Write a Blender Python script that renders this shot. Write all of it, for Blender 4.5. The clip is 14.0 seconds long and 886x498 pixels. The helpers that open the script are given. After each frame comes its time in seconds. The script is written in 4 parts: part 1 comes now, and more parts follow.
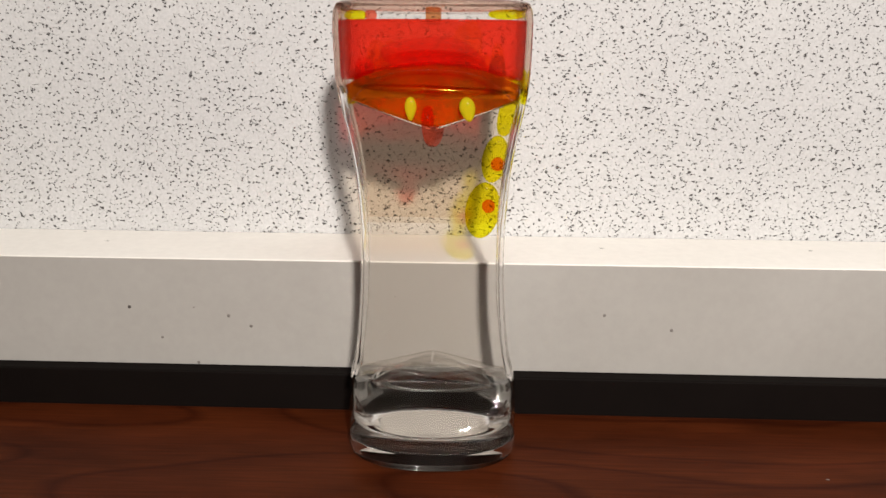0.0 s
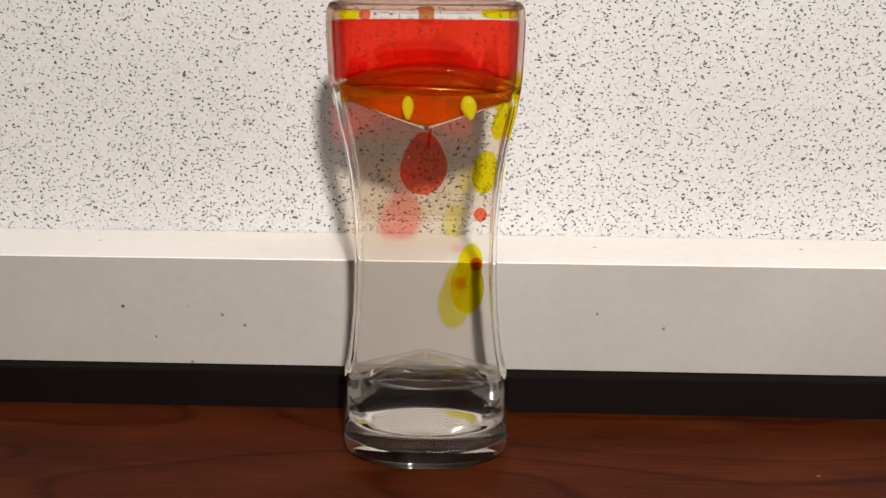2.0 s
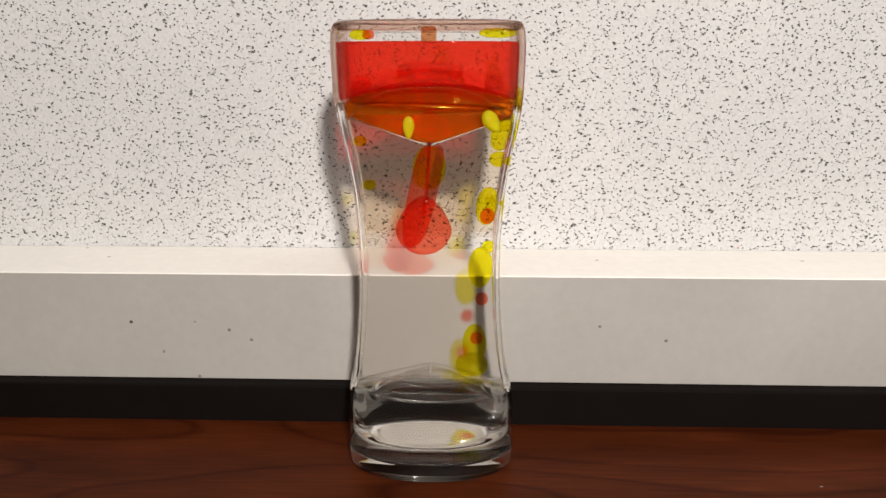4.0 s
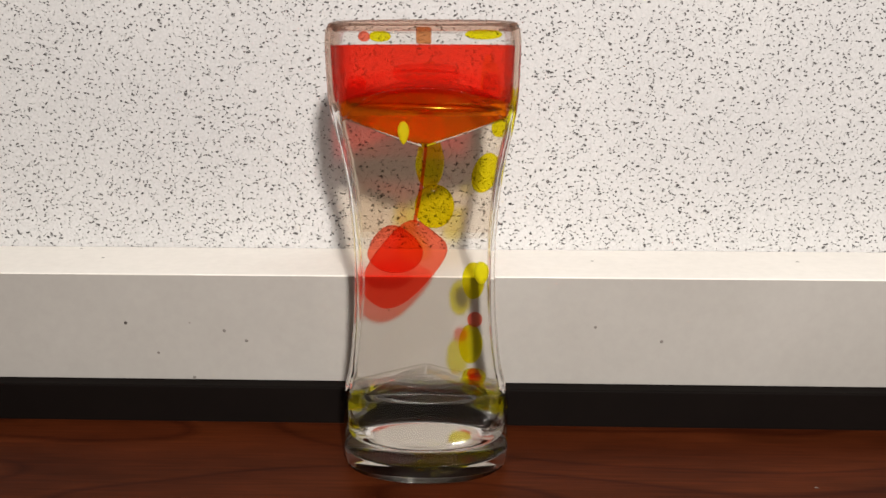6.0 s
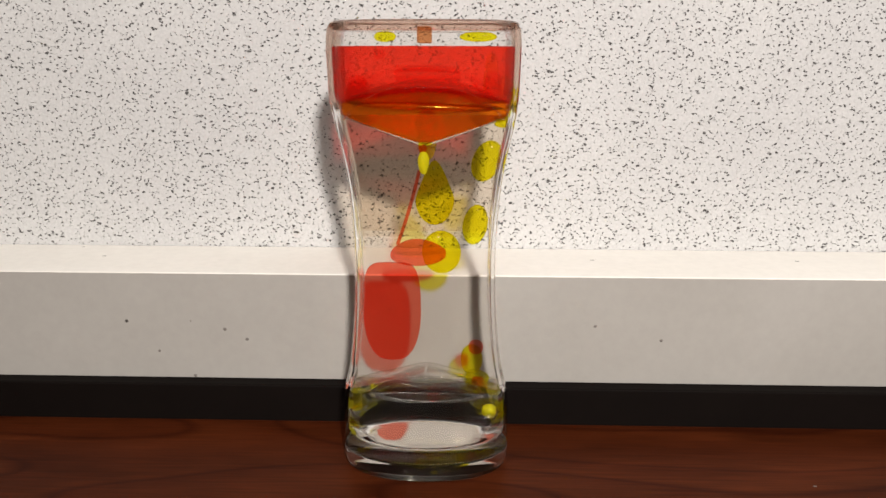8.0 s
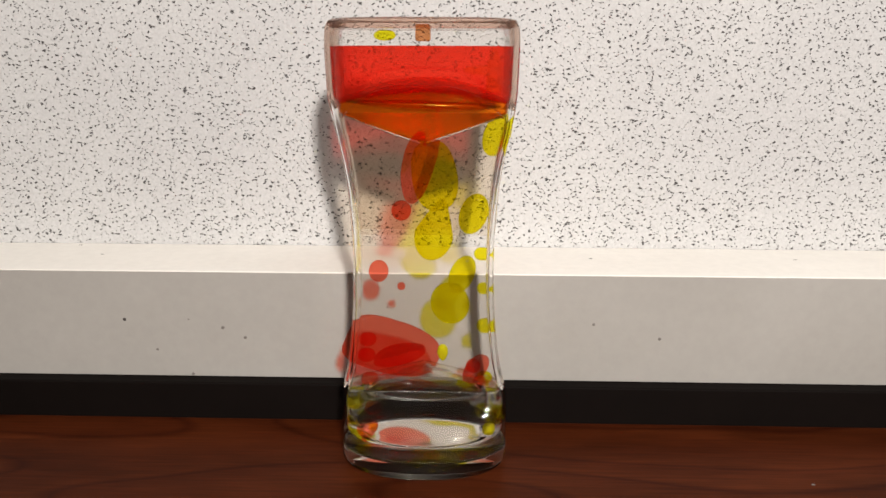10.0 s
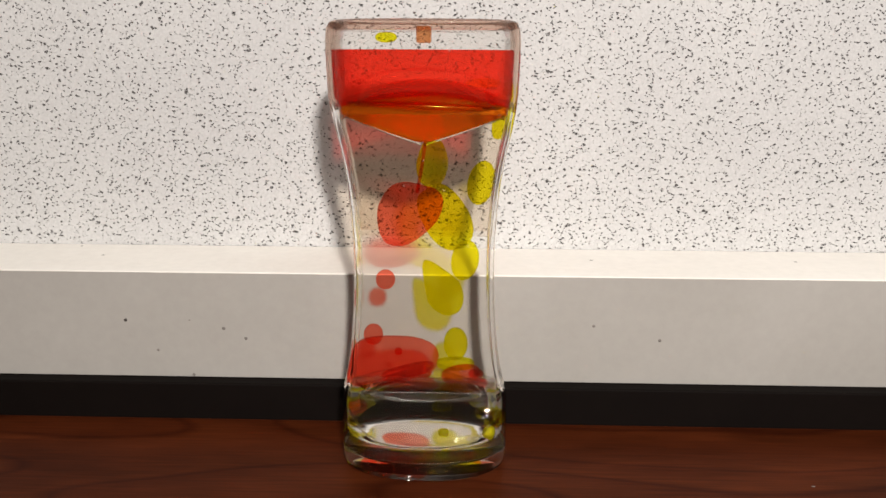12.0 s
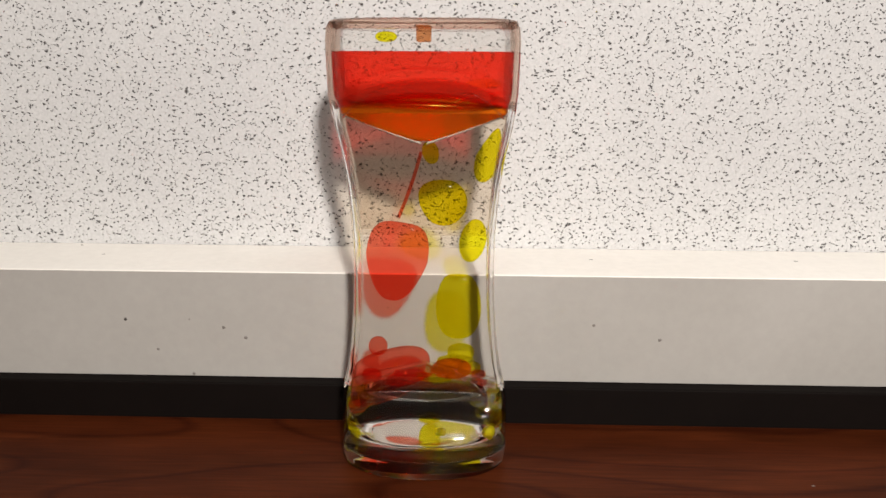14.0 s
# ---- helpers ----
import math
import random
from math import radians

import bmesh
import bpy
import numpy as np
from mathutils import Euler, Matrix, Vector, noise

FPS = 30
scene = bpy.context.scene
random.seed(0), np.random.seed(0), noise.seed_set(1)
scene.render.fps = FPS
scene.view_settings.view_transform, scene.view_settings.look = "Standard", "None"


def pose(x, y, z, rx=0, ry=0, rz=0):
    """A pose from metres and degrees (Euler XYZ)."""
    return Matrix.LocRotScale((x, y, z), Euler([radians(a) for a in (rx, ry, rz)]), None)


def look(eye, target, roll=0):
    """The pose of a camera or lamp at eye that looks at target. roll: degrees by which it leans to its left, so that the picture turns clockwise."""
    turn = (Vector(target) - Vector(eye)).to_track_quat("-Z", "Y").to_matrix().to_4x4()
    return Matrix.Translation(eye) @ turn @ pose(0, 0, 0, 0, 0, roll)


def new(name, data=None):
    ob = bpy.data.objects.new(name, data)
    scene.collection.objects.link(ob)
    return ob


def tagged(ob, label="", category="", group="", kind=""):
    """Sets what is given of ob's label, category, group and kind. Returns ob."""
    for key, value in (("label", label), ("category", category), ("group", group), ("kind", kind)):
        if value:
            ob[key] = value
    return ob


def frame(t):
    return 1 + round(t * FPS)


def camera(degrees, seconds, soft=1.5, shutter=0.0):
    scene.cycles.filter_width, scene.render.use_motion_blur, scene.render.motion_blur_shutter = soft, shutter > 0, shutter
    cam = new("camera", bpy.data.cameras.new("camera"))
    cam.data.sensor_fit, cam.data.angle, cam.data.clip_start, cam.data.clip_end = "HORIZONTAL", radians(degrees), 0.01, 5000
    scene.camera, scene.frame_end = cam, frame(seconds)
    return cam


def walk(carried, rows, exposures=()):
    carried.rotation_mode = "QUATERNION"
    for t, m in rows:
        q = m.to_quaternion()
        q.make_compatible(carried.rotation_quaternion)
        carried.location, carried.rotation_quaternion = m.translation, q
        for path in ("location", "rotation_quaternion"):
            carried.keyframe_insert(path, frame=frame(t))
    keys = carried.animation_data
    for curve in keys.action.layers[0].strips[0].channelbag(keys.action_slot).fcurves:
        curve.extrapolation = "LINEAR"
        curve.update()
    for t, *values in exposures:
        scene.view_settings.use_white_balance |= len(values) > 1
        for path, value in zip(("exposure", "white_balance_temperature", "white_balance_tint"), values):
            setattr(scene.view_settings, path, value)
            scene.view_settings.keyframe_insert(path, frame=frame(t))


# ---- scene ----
cam = camera(60, 14.0)
PATH = [
    (0, (0.01024, -0.22734, 0.12806), (0.00205, 0.01418, 0.06399), 0.410),
    (0.5, (0.01083, -0.22947, 0.12835), (0.00325, 0.01220, 0.06482), 0.420),
    (1, (0.01056, -0.22905, 0.12811), (0.00387, 0.01273, 0.06487), 0.553),
    (1.5, (0.01052, -0.22826, 0.12855), (0.00415, 0.01328, 0.06438), 0.612),
    (2, (0.01056, -0.22851, 0.12749), (0.00425, 0.01317, 0.06383), 0.472),
    (2.5, (0.01065, -0.23125, 0.12885), (0.00330, 0.01100, 0.06751), 0.142),
    (3, (0.01068, -0.23183, 0.12918), (0.00234, 0.01075, 0.06932), -0.082),
    (5.5, (0.01148, -0.23073, 0.12949), (0.00461, 0.01182, 0.06930), 0.048),
    (6, (0.01150, -0.23086, 0.12962), (0.00464, 0.01170, 0.06946), 0.028),
    (6.5, (0.01153, -0.23104, 0.12973), (0.00474, 0.01152, 0.06954), 0.049),
    (7, (0.01144, -0.23115, 0.12933), (0.00474, 0.01137, 0.06898), 0.083),
    (7.5, (0.01152, -0.23152, 0.12947), (0.00460, 0.01095, 0.06897), 0.120),
    (8, (0.01149, -0.23163, 0.12959), (0.00456, 0.01089, 0.06927), 0.121),
    (10.5, (0.01145, -0.23131, 0.12942), (0.00516, 0.01108, 0.06853), 0.190),
    (11, (0.01152, -0.23150, 0.12917), (0.00510, 0.01095, 0.06851), 0.240),
    (11.5, (0.01135, -0.23185, 0.12957), (0.00492, 0.01062, 0.06902), 0.284),
    (12, (0.01155, -0.23185, 0.12921), (0.00492, 0.01075, 0.06916), 0.266),
    (12.5, (0.01142, -0.23180, 0.12957), (0.00496, 0.01074, 0.06929), 0.262),
    (13, (0.01148, -0.23157, 0.12971), (0.00491, 0.01091, 0.06917), 0.245),
    (13.5, (0.01146, -0.23188, 0.12914), (0.00492, 0.01068, 0.06893), 0.289),
    (14, (0.01171, -0.23186, 0.12905), (0.00494, 0.01070, 0.06892), 0.293),
]
walk(cam, [(t, look(eye, target, roll)) for t, eye, target, roll in PATH])

# ---- light: a desk lamp in front and to one side, a ceiling light, dim room ----
scene.cycles.transparent_max_bounces = 32
world = bpy.data.worlds.new("world")
scene.world = world
world.use_nodes = True
world.node_tree.nodes["Background"].inputs[0].default_value = (1.0, 0.93, 0.85, 1)
world.node_tree.nodes["Background"].inputs[1].default_value = 0.02


def area_lamp(name, eye, target, size, watts, colour, shape="DISK", size_y=None):
    data = bpy.data.lights.new(name, "AREA")
    data.shape, data.size, data.energy, data.color = shape, size, watts, colour
    if size_y:
        data.size_y = size_y
    ob = new(name, data)
    ob.matrix_world = look(eye, target)
    return ob


area_lamp("desk_lamp_light", (0.091, -0.50, 0.320), (0.035, 0.05, 0.07), 0.032, 4.65, (1.0, 0.94, 0.88))
area_lamp("ceiling_light", (0.35, -0.80, 1.64), (0.35, -0.80, 0.0), 1.2, 7.8, (1.0, 0.955, 0.90), "RECTANGLE", 0.6)


# ---- materials ----
def material(name):
    m = bpy.data.materials.new(name)
    m.use_nodes = True
    nt = m.node_tree
    return m, nt, nt.nodes, nt.nodes["Principled BSDF"]


def add(nt, kind, **inputs):
    n = nt.nodes.new(kind)
    for k, v in inputs.items():
        n.inputs[k.replace("_", " ")].default_value = v
    return n


def coords(nt, scale=(1, 1, 1), rot=(0, 0, 0)):
    tc = nt.nodes.new("ShaderNodeTexCoord")
    mp = nt.nodes.new("ShaderNodeMapping")
    mp.inputs["Scale"].default_value, mp.inputs["Rotation"].default_value = scale, rot
    nt.links.new(tc.outputs["Object"], mp.inputs["Vector"])
    return mp.outputs["Vector"]


def ramp(nt, fac, *stops):
    r = nt.nodes.new("ShaderNodeValToRGB")
    el = r.color_ramp.elements
    while len(el) < len(stops):
        el.new(0.5)
    for e, (p, c) in zip(el, stops):
        e.position = p
        e.color = (*c, 1) if len(c) == 3 else c
    nt.links.new(fac, r.inputs["Fac"])
    return r.outputs["Color"]


def maths(nt, op, a, b):
    n = nt.nodes.new("ShaderNodeMath")
    n.operation = op
    for i, v in enumerate((a, b)):
        if isinstance(v, (int, float)):
            n.inputs[i].default_value = v
        else:
            nt.links.new(v, n.inputs[i])
    return n.outputs[0]


def mix(nt, fac, a, b, kind="MIX"):
    n = nt.nodes.new("ShaderNodeMix")
    n.data_type, n.blend_type = "RGBA", kind
    for sock, v in ((n.inputs[0], fac), (n.inputs[6], a), (n.inputs[7], b)):
        if hasattr(v, "is_linked"):
            nt.links.new(v, sock)
        else:
            sock.default_value = v if isinstance(v, (int, float)) else (*v, 1)
    return n.outputs[2]


def bump(nt, height, strength, distance, bsdf):
    b = add(nt, "ShaderNodeBump", Strength=strength, Distance=distance)
    nt.links.new(height, b.inputs["Height"])
    nt.links.new(b.outputs["Normal"], bsdf.inputs["Normal"])


def noise_tex(nt, vec, scale, detail=3.0, rough=0.55, distort=0.0):
    n = add(nt, "ShaderNodeTexNoise", Scale=scale, Detail=detail, Roughness=rough, Distortion=distort)
    nt.links.new(vec, n.inputs["Vector"])
    return n.outputs["Fac"]


def pitted_tile():
    m, nt, nodes, bsdf = material("pitted_mineral_tile")
    vec = coords(nt)
    warp = nt.nodes.new("ShaderNodeTexNoise")
    warp.inputs["Scale"].default_value, warp.inputs["Detail"].default_value = 520, 2
    nt.links.new(vec, warp.inputs["Vector"])
    off = nt.nodes.new("ShaderNodeVectorMath")
    off.operation = "MULTIPLY_ADD"
    off.inputs[1].default_value = (0.0022, 0.0022, 0.0022)
    nt.links.new(warp.outputs["Color"], off.inputs[0])
    nt.links.new(vec, off.inputs[2])
    pits = relief = None
    for scale, rot, size, keep, stretch in ((560, 0.9, 0.19, 0.80, 0.62), (610, -0.8, 0.18, 0.75, 0.58), (740, 0.25, 0.20, 0.80, 0.66), (900, -0.3, 0.22, 0.75, 0.72)):
        mp = nt.nodes.new("ShaderNodeMapping")
        mp.inputs["Rotation"].default_value = (0, rot, 0)
        mp.inputs["Scale"].default_value = (stretch, 1, 1)
        mp.inputs["Location"].default_value = (rot, rot * 0.7, 0.1 * rot)
        nt.links.new(off.outputs[0], mp.inputs["Vector"])
        v = nt.nodes.new("ShaderNodeTexVoronoi")
        v.inputs["Scale"].default_value = scale
        v.voronoi_dimensions = "3D"
        nt.links.new(mp.outputs[0], v.inputs["Vector"])
        sep = nt.nodes.new("ShaderNodeSeparateColor")
        nt.links.new(v.outputs["Color"], sep.inputs[0])
        radius = maths(nt, "MULTIPLY", maths(nt, "MAXIMUM", maths(nt, "SUBTRACT", sep.outputs[0], 1 - keep), 0), size / keep)
        depth = maths(nt, "MULTIPLY", maths(nt, "SUBTRACT", maths(nt, "ADD", radius, 0.035), v.outputs["Distance"]), 26)
        gate = maths(nt, "GREATER_THAN", radius, 0.02)
        nd = maths(nt, "MULTIPLY", gate, depth)
        cl = nt.nodes.new("ShaderNodeClamp")
        nt.links.new(nd, cl.inputs[0])
        pits = cl.outputs[0] if pits is None else maths(nt, "MAXIMUM", pits, cl.outputs[0])
        slope = nt.nodes.new("ShaderNodeClamp")
        wide = maths(nt, "MULTIPLY", maths(nt, "SUBTRACT", maths(nt, "ADD", radius, 0.09), v.outputs["Distance"]), 8)
        nt.links.new(maths(nt, "MULTIPLY", gate, wide), slope.inputs[0])
        relief = slope.outputs[0] if relief is None else maths(nt, "MAXIMUM", relief, slope.outputs[0])
    stain = ramp(nt, noise_tex(nt, vec, 9, 4), (0.3, (0.54, 0.534, 0.534)), (0.7, (0.605, 0.60, 0.595)))
    grain = ramp(nt, noise_tex(nt, vec, 900, 2), (0.3, (0.88, 0.88, 0.88)), (0.65, (1, 1, 1)))
    face = mix(nt, 1.0, stain, grain, "MULTIPLY")
    colour = mix(nt, maths(nt, "MULTIPLY", pits, 0.93), face, (0.06, 0.054, 0.052))
    nt.links.new(colour, bsdf.inputs["Base Color"])
    bsdf.inputs["Roughness"].default_value = 0.85
    lumps = maths(nt, "MULTIPLY", noise_tex(nt, vec, 420, 3), 0.35)
    bump(nt, maths(nt, "SUBTRACT", lumps, relief), 1.0, 0.0009, bsdf)
    return m


def paint(name, low, high, rough, grain_scale=300):
    m, nt, nodes, bsdf = material(name)
    vec = coords(nt)
    base = ramp(nt, noise_tex(nt, vec, 14, 5), (0.32, low), (0.68, high))
    fine = ramp(nt, noise_tex(nt, vec, grain_scale, 3), (0.3, (0.95, 0.95, 0.95)), (0.7, (1, 1, 1)))
    nt.links.new(mix(nt, 1.0, base, fine, "MULTIPLY"), bsdf.inputs["Base Color"])
    bsdf.inputs["Roughness"].default_value = rough
    bump(nt, noise_tex(nt, vec, 260, 3), 0.12, 0.0004, bsdf)
    return m


def mahogany():
    m, nt, nodes, bsdf = material("mahogany_veneer")
    figure = noise_tex(nt, coords(nt, (4.5, 17, 17), (0, 0, 0.08)), 1.0, 1.5, 0.4)
    rings = nt.nodes.new("ShaderNodeMath")
    rings.operation = "FRACT"
    nt.links.new(maths(nt, "MULTIPLY", figure, 9.0), rings.inputs[0])
    bands = ramp(nt, rings.outputs[0], (0.0, (0.0352, 0.0069, 0.0024)), (0.08, (0.0563, 0.0118, 0.0037)), (0.88, (0.0669, 0.0146, 0.0043)), (1.0, (0.0405, 0.0080, 0.0027)))
    fibre = noise_tex(nt, coords(nt, (40, 900, 900), (0, 0, 0.10)), 1.0, 4)
    fib = ramp(nt, fibre, (0.3, (0.70, 0.69, 0.68)), (0.65, (1.1, 1.1, 1.1)))
    blot = ramp(nt, noise_tex(nt, coords(nt, (12, 40, 40)), 1.0, 4), (0.3, (0.6, 0.58, 0.55)), (0.7, (1.25, 1.25, 1.2)))
    c = mix(nt, 1.0, mix(nt, 1.0, bands, fib, "MULTIPLY"), blot, "MULTIPLY")
    nt.links.new(c, bsdf.inputs["Base Color"])
    bsdf.inputs["Roughness"].default_value = 0.40
    bsdf.inputs["Specular IOR Level"].default_value = 0.05
    bump(nt, fibre, 0.08, 0.0003, bsdf)
    return m


def plain(name, colour, rough, spec=0.5):
    m, nt, nodes, bsdf = material(name)
    vec = coords(nt)
    lo = tuple(v * 0.8 for v in colour)
    nt.links.new(ramp(nt, noise_tex(nt, vec, 60, 4), (0.3, lo), (0.7, colour)), bsdf.inputs["Base Color"])
    bsdf.inputs["Roughness"].default_value = rough
    bsdf.inputs["Specular IOR Level"].default_value = spec
    return m


def clear_plastic(ior=1.46):
    m, nt, nodes, bsdf = material("clear_acrylic")
    bsdf.inputs["Base Color"].default_value = (0.99, 0.985, 0.975, 1)
    bsdf.inputs["Transmission Weight"].default_value = 1.0
    bsdf.inputs["Roughness"].default_value = 0.02
    bsdf.inputs["IOR"].default_value = ior
    return m


def see_through(name, tint, gloss=1.0, rough=0.03, ior=1.4, body=None, cloud=0.0, shine=(1.0, 1.0, 1.0)):
    """Clear tinted film: lets light pass straight, with a Fresnel gloss."""
    m, nt, nodes, bsdf = material(name)
    nodes.remove(bsdf)
    tr = nodes.new("ShaderNodeBsdfTransparent")
    tr.inputs[0].default_value = (*tint, 1)
    gl = nodes.new("ShaderNodeBsdfGlossy")
    gl.inputs["Roughness"].default_value = rough
    gl.inputs["Color"].default_value = (*shine, 1)
    fr = nodes.new("ShaderNodeFresnel")
    fr.inputs["IOR"].default_value = ior
    k = maths(nt, "MULTIPLY", fr.outputs[0], gloss)
    mx = nodes.new("ShaderNodeMixShader")
    nt.links.new(k, mx.inputs[0])
    inner = tr.outputs[0]
    if cloud:
        df, tl, half, blend = (nodes.new(n) for n in ("ShaderNodeBsdfDiffuse", "ShaderNodeBsdfTranslucent", "ShaderNodeMixShader", "ShaderNodeMixShader"))
        df.inputs[0].default_value = tl.inputs[0].default_value = (*body, 1)
        half.inputs[0].default_value, blend.inputs[0].default_value = 0.5, cloud
        nt.links.new(df.outputs[0], half.inputs[1])
        nt.links.new(tl.outputs[0], half.inputs[2])
        nt.links.new(inner, blend.inputs[1])
        nt.links.new(half.outputs[0], blend.inputs[2])
        inner = blend.outputs[0]
    nt.links.new(inner, mx.inputs[1])
    nt.links.new(gl.outputs[0], mx.inputs[2])
    nt.links.new(mx.outputs[0], nodes["Material Output"].inputs[0])
    return m


tile_mat = pitted_tile()
# ledge colour set far paler than the board face below it
ledge_mat = paint("ledge_white", (0.90, 0.865, 0.81), (0.94, 0.905, 0.85), 0.5)
board_mat = paint("board_grey", (0.345, 0.325, 0.30), (0.385, 0.365, 0.34), 0.55)
black_mat = plain("black_rubber", (0.0046, 0.0027, 0.0021), 0.7, 0.08)
wood_mat = mahogany()
wall_mat = paint("room_wall_paint", (0.70, 0.68, 0.65), (0.75, 0.73, 0.70), 0.8, 80)
speck_mat = plain("dark_speck", (0.06, 0.05, 0.045), 0.7)
pale_speck_mat = plain("grey_speck", (0.19, 0.17, 0.155), 0.7)
acrylic = clear_plastic()
chamber_mat = clear_plastic(1.40)
shell_mat = see_through("clear_thin_acrylic", (0.96, 0.95, 0.935), 0.55, 0.03, 1.32)
# brown tint stands in for the body's shade on the panel behind
neck_mat = see_through("shade_tinted_acrylic", (0.895, 0.84, 0.765), 0.55, 0.03, 1.32)
yellow_cling = see_through("clinging_yellow_liquid", (0.955, 0.92, 0.11), 0.3, 0.1, 1.3, (0.80, 0.76, 0.02), 0.55)
red_liquid = see_through("clear_red_liquid", (1.0, 0.46, 0.37), 0.22, 0.1, 1.2)
yellow_liquid = see_through("clear_yellow_liquid", (0.955, 0.92, 0.11), 0.22, 0.1, 1.2)
deep_red = see_through("deep_red_liquid", (1.0, 0.18, 0.13), 0.4, 0.06, 1.3, (1.0, 0.13, 0.06), 0.18)
orange_liquid = see_through("orange_liquid", (1.0, 0.47, 0.09), 0.4, 0.06, 1.33, (1.0, 0.28, 0.012), 0.20)
# gloss coloured gold for the lamp's highlight on the scoop
amber = see_through("highlight_film", (1.0, 0.72, 0.30), 1.0, 0.17, 1.9, shine=(1.0, 0.72, 0.08))
edge_mat = clear_plastic(1.22)


# ---- mesh helpers ----
def link_mesh(name, bm, mat, parent=None, smooth=True):
    me = bpy.data.meshes.new(name)
    bmesh.ops.recalc_face_normals(bm, faces=bm.faces)
    bm.to_mesh(me)
    bm.free()
    me.materials.append(mat)
    for p in me.polygons:
        p.use_smooth = smooth
    ob = new(name, me)
    if parent:
        ob.parent = parent
    return ob


def part(name, bm, mat, parent, label="", smooth=True):
    ob = link_mesh(name, bm, mat, parent, smooth)
    if label:
        ob["label"] = label
    return ob


def box_bm(lo, hi, bevel=0.0):
    bm = bmesh.new()
    bmesh.ops.create_cube(bm, size=1)
    size, mid = Vector(hi) - Vector(lo), (Vector(hi) + Vector(lo)) / 2
    for v in bm.verts:
        v.co = Vector((v.co.x * size.x, v.co.y * size.y, v.co.z * size.z)) + mid
    if bevel:
        bmesh.ops.bevel(bm, geom=bm.edges[:], offset=bevel, segments=2, affect="EDGES", profile=0.6)
    return bm


def loops_bm(rings, cap=True):
    """A skin over closed rings of equal length."""
    bm = bmesh.new()
    rows = [[bm.verts.new(p) for p in ring] for ring in rings]
    n = len(rows[0])
    for a, b in zip(rows, rows[1:]):
        for i in range(n):
            bm.faces.new((a[i], a[(i + 1) % n], b[(i + 1) % n], b[i]))
    if cap:
        bm.faces.new(rows[0][::-1])
        bm.faces.new(rows[-1])
    return bm


def tube_bm(points, radius, sides=10):
    pts = [Vector(p) for p in points]
    rings = []
    for i, p in enumerate(pts):
        d = (pts[min(i + 1, len(pts) - 1)] - pts[max(i - 1, 0)]).normalized()
        u = d.cross(Vector((0, 1, 0.01))).normalized()
        w = d.cross(u)
        rings.append([p + (u * math.cos(a) + w * math.sin(a)) * radius for a in (2 * math.pi * k / sides for k in range(sides))])
    return loops_bm(rings)


# ---- the setting ----
LEDGE_Z, BOARD_Y, TILE_Y, DESK_END = 0.0545, 0.032, 0.072, 0.0262
tagged(link_mesh("desk_top", box_bm((-0.8, -0.75, -0.03), (0.8, DESK_END, 0.0), 0.0008), wood_mat, smooth=False),
       "dark red mahogany veneer desk top", "desk", kind="structure")
tagged(link_mesh("black_strip", box_bm((-0.8, DESK_END + 0.0003, -0.03), (0.8, 0.07, 0.0136), 0.0006), black_mat, smooth=False),
       "matt black rubber strip behind the desk", "strip", kind="structure")
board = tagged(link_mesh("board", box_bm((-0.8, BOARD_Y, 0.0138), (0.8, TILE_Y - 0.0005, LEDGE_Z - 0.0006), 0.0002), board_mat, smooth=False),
               "grey board below the white ledge", "board", kind="structure")
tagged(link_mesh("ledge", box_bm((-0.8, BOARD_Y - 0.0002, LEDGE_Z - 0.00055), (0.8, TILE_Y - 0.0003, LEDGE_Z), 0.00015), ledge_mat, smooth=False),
       "white narrow ledge above the board", "ledge", kind="structure")
tagged(link_mesh("wall_north", box_bm((-0.8, TILE_Y, -0.03), (0.8, TILE_Y + 0.018, 1.7)), tile_mat, smooth=False),
       "off-white pitted mineral tile panel with dark pinholes", "panel", kind="structure")
for name, lo, hi in (("wall_south", (-1.3, -2.2, -0.75), (1.9, -2.1, 1.7)), ("wall_west", (-1.3, -2.1, -0.75), (-1.2, 0.09, 1.7)),
                     ("wall_east", (1.8, -2.1, -0.75), (1.9, 0.09, 1.7)), ("floor", (-1.3, -2.2, -0.85), (1.9, 0.1, -0.75)),
                     ("ceiling", (-1.3, -2.2, 1.7), (1.9, 0.1, 1.8)), ("wall_behind", (-1.3, 0.0902, -0.75), (1.9, 0.15, 1.7))):
    tagged(link_mesh(name, box_bm(lo, hi), wall_mat, smooth=False), "plain pale painted room surface", name.split("_")[0], kind="structure")

# specks on the board
for x, z, r, mat in ((-0.1122, 0.0357, 0.00062, speck_mat), (-0.076, 0.033, 0.00062, pale_speck_mat), (-0.068, 0.0292, 0.00062, pale_speck_mat),
                     (-0.101, 0.0242, 0.0005, pale_speck_mat), (0.059, 0.0358, 0.00055, pale_speck_mat), (0.083, 0.0306, 0.0006, pale_speck_mat),
                     (-0.0883, 0.0146, 0.0006, pale_speck_mat), (-0.0885, 0.036, 0.0003, pale_speck_mat), (-0.0155, 0.0415, 0.0003, speck_mat)):
    bm = bmesh.new()
    bmesh.ops.create_icosphere(bm, subdivisions=2, radius=r)
    for v in bm.verts:
        v.co = Vector((v.co.x * 1.05 + x, v.co.y * 0.22 + BOARD_Y, v.co.z + z))
    part("speck", bm, mat, board)

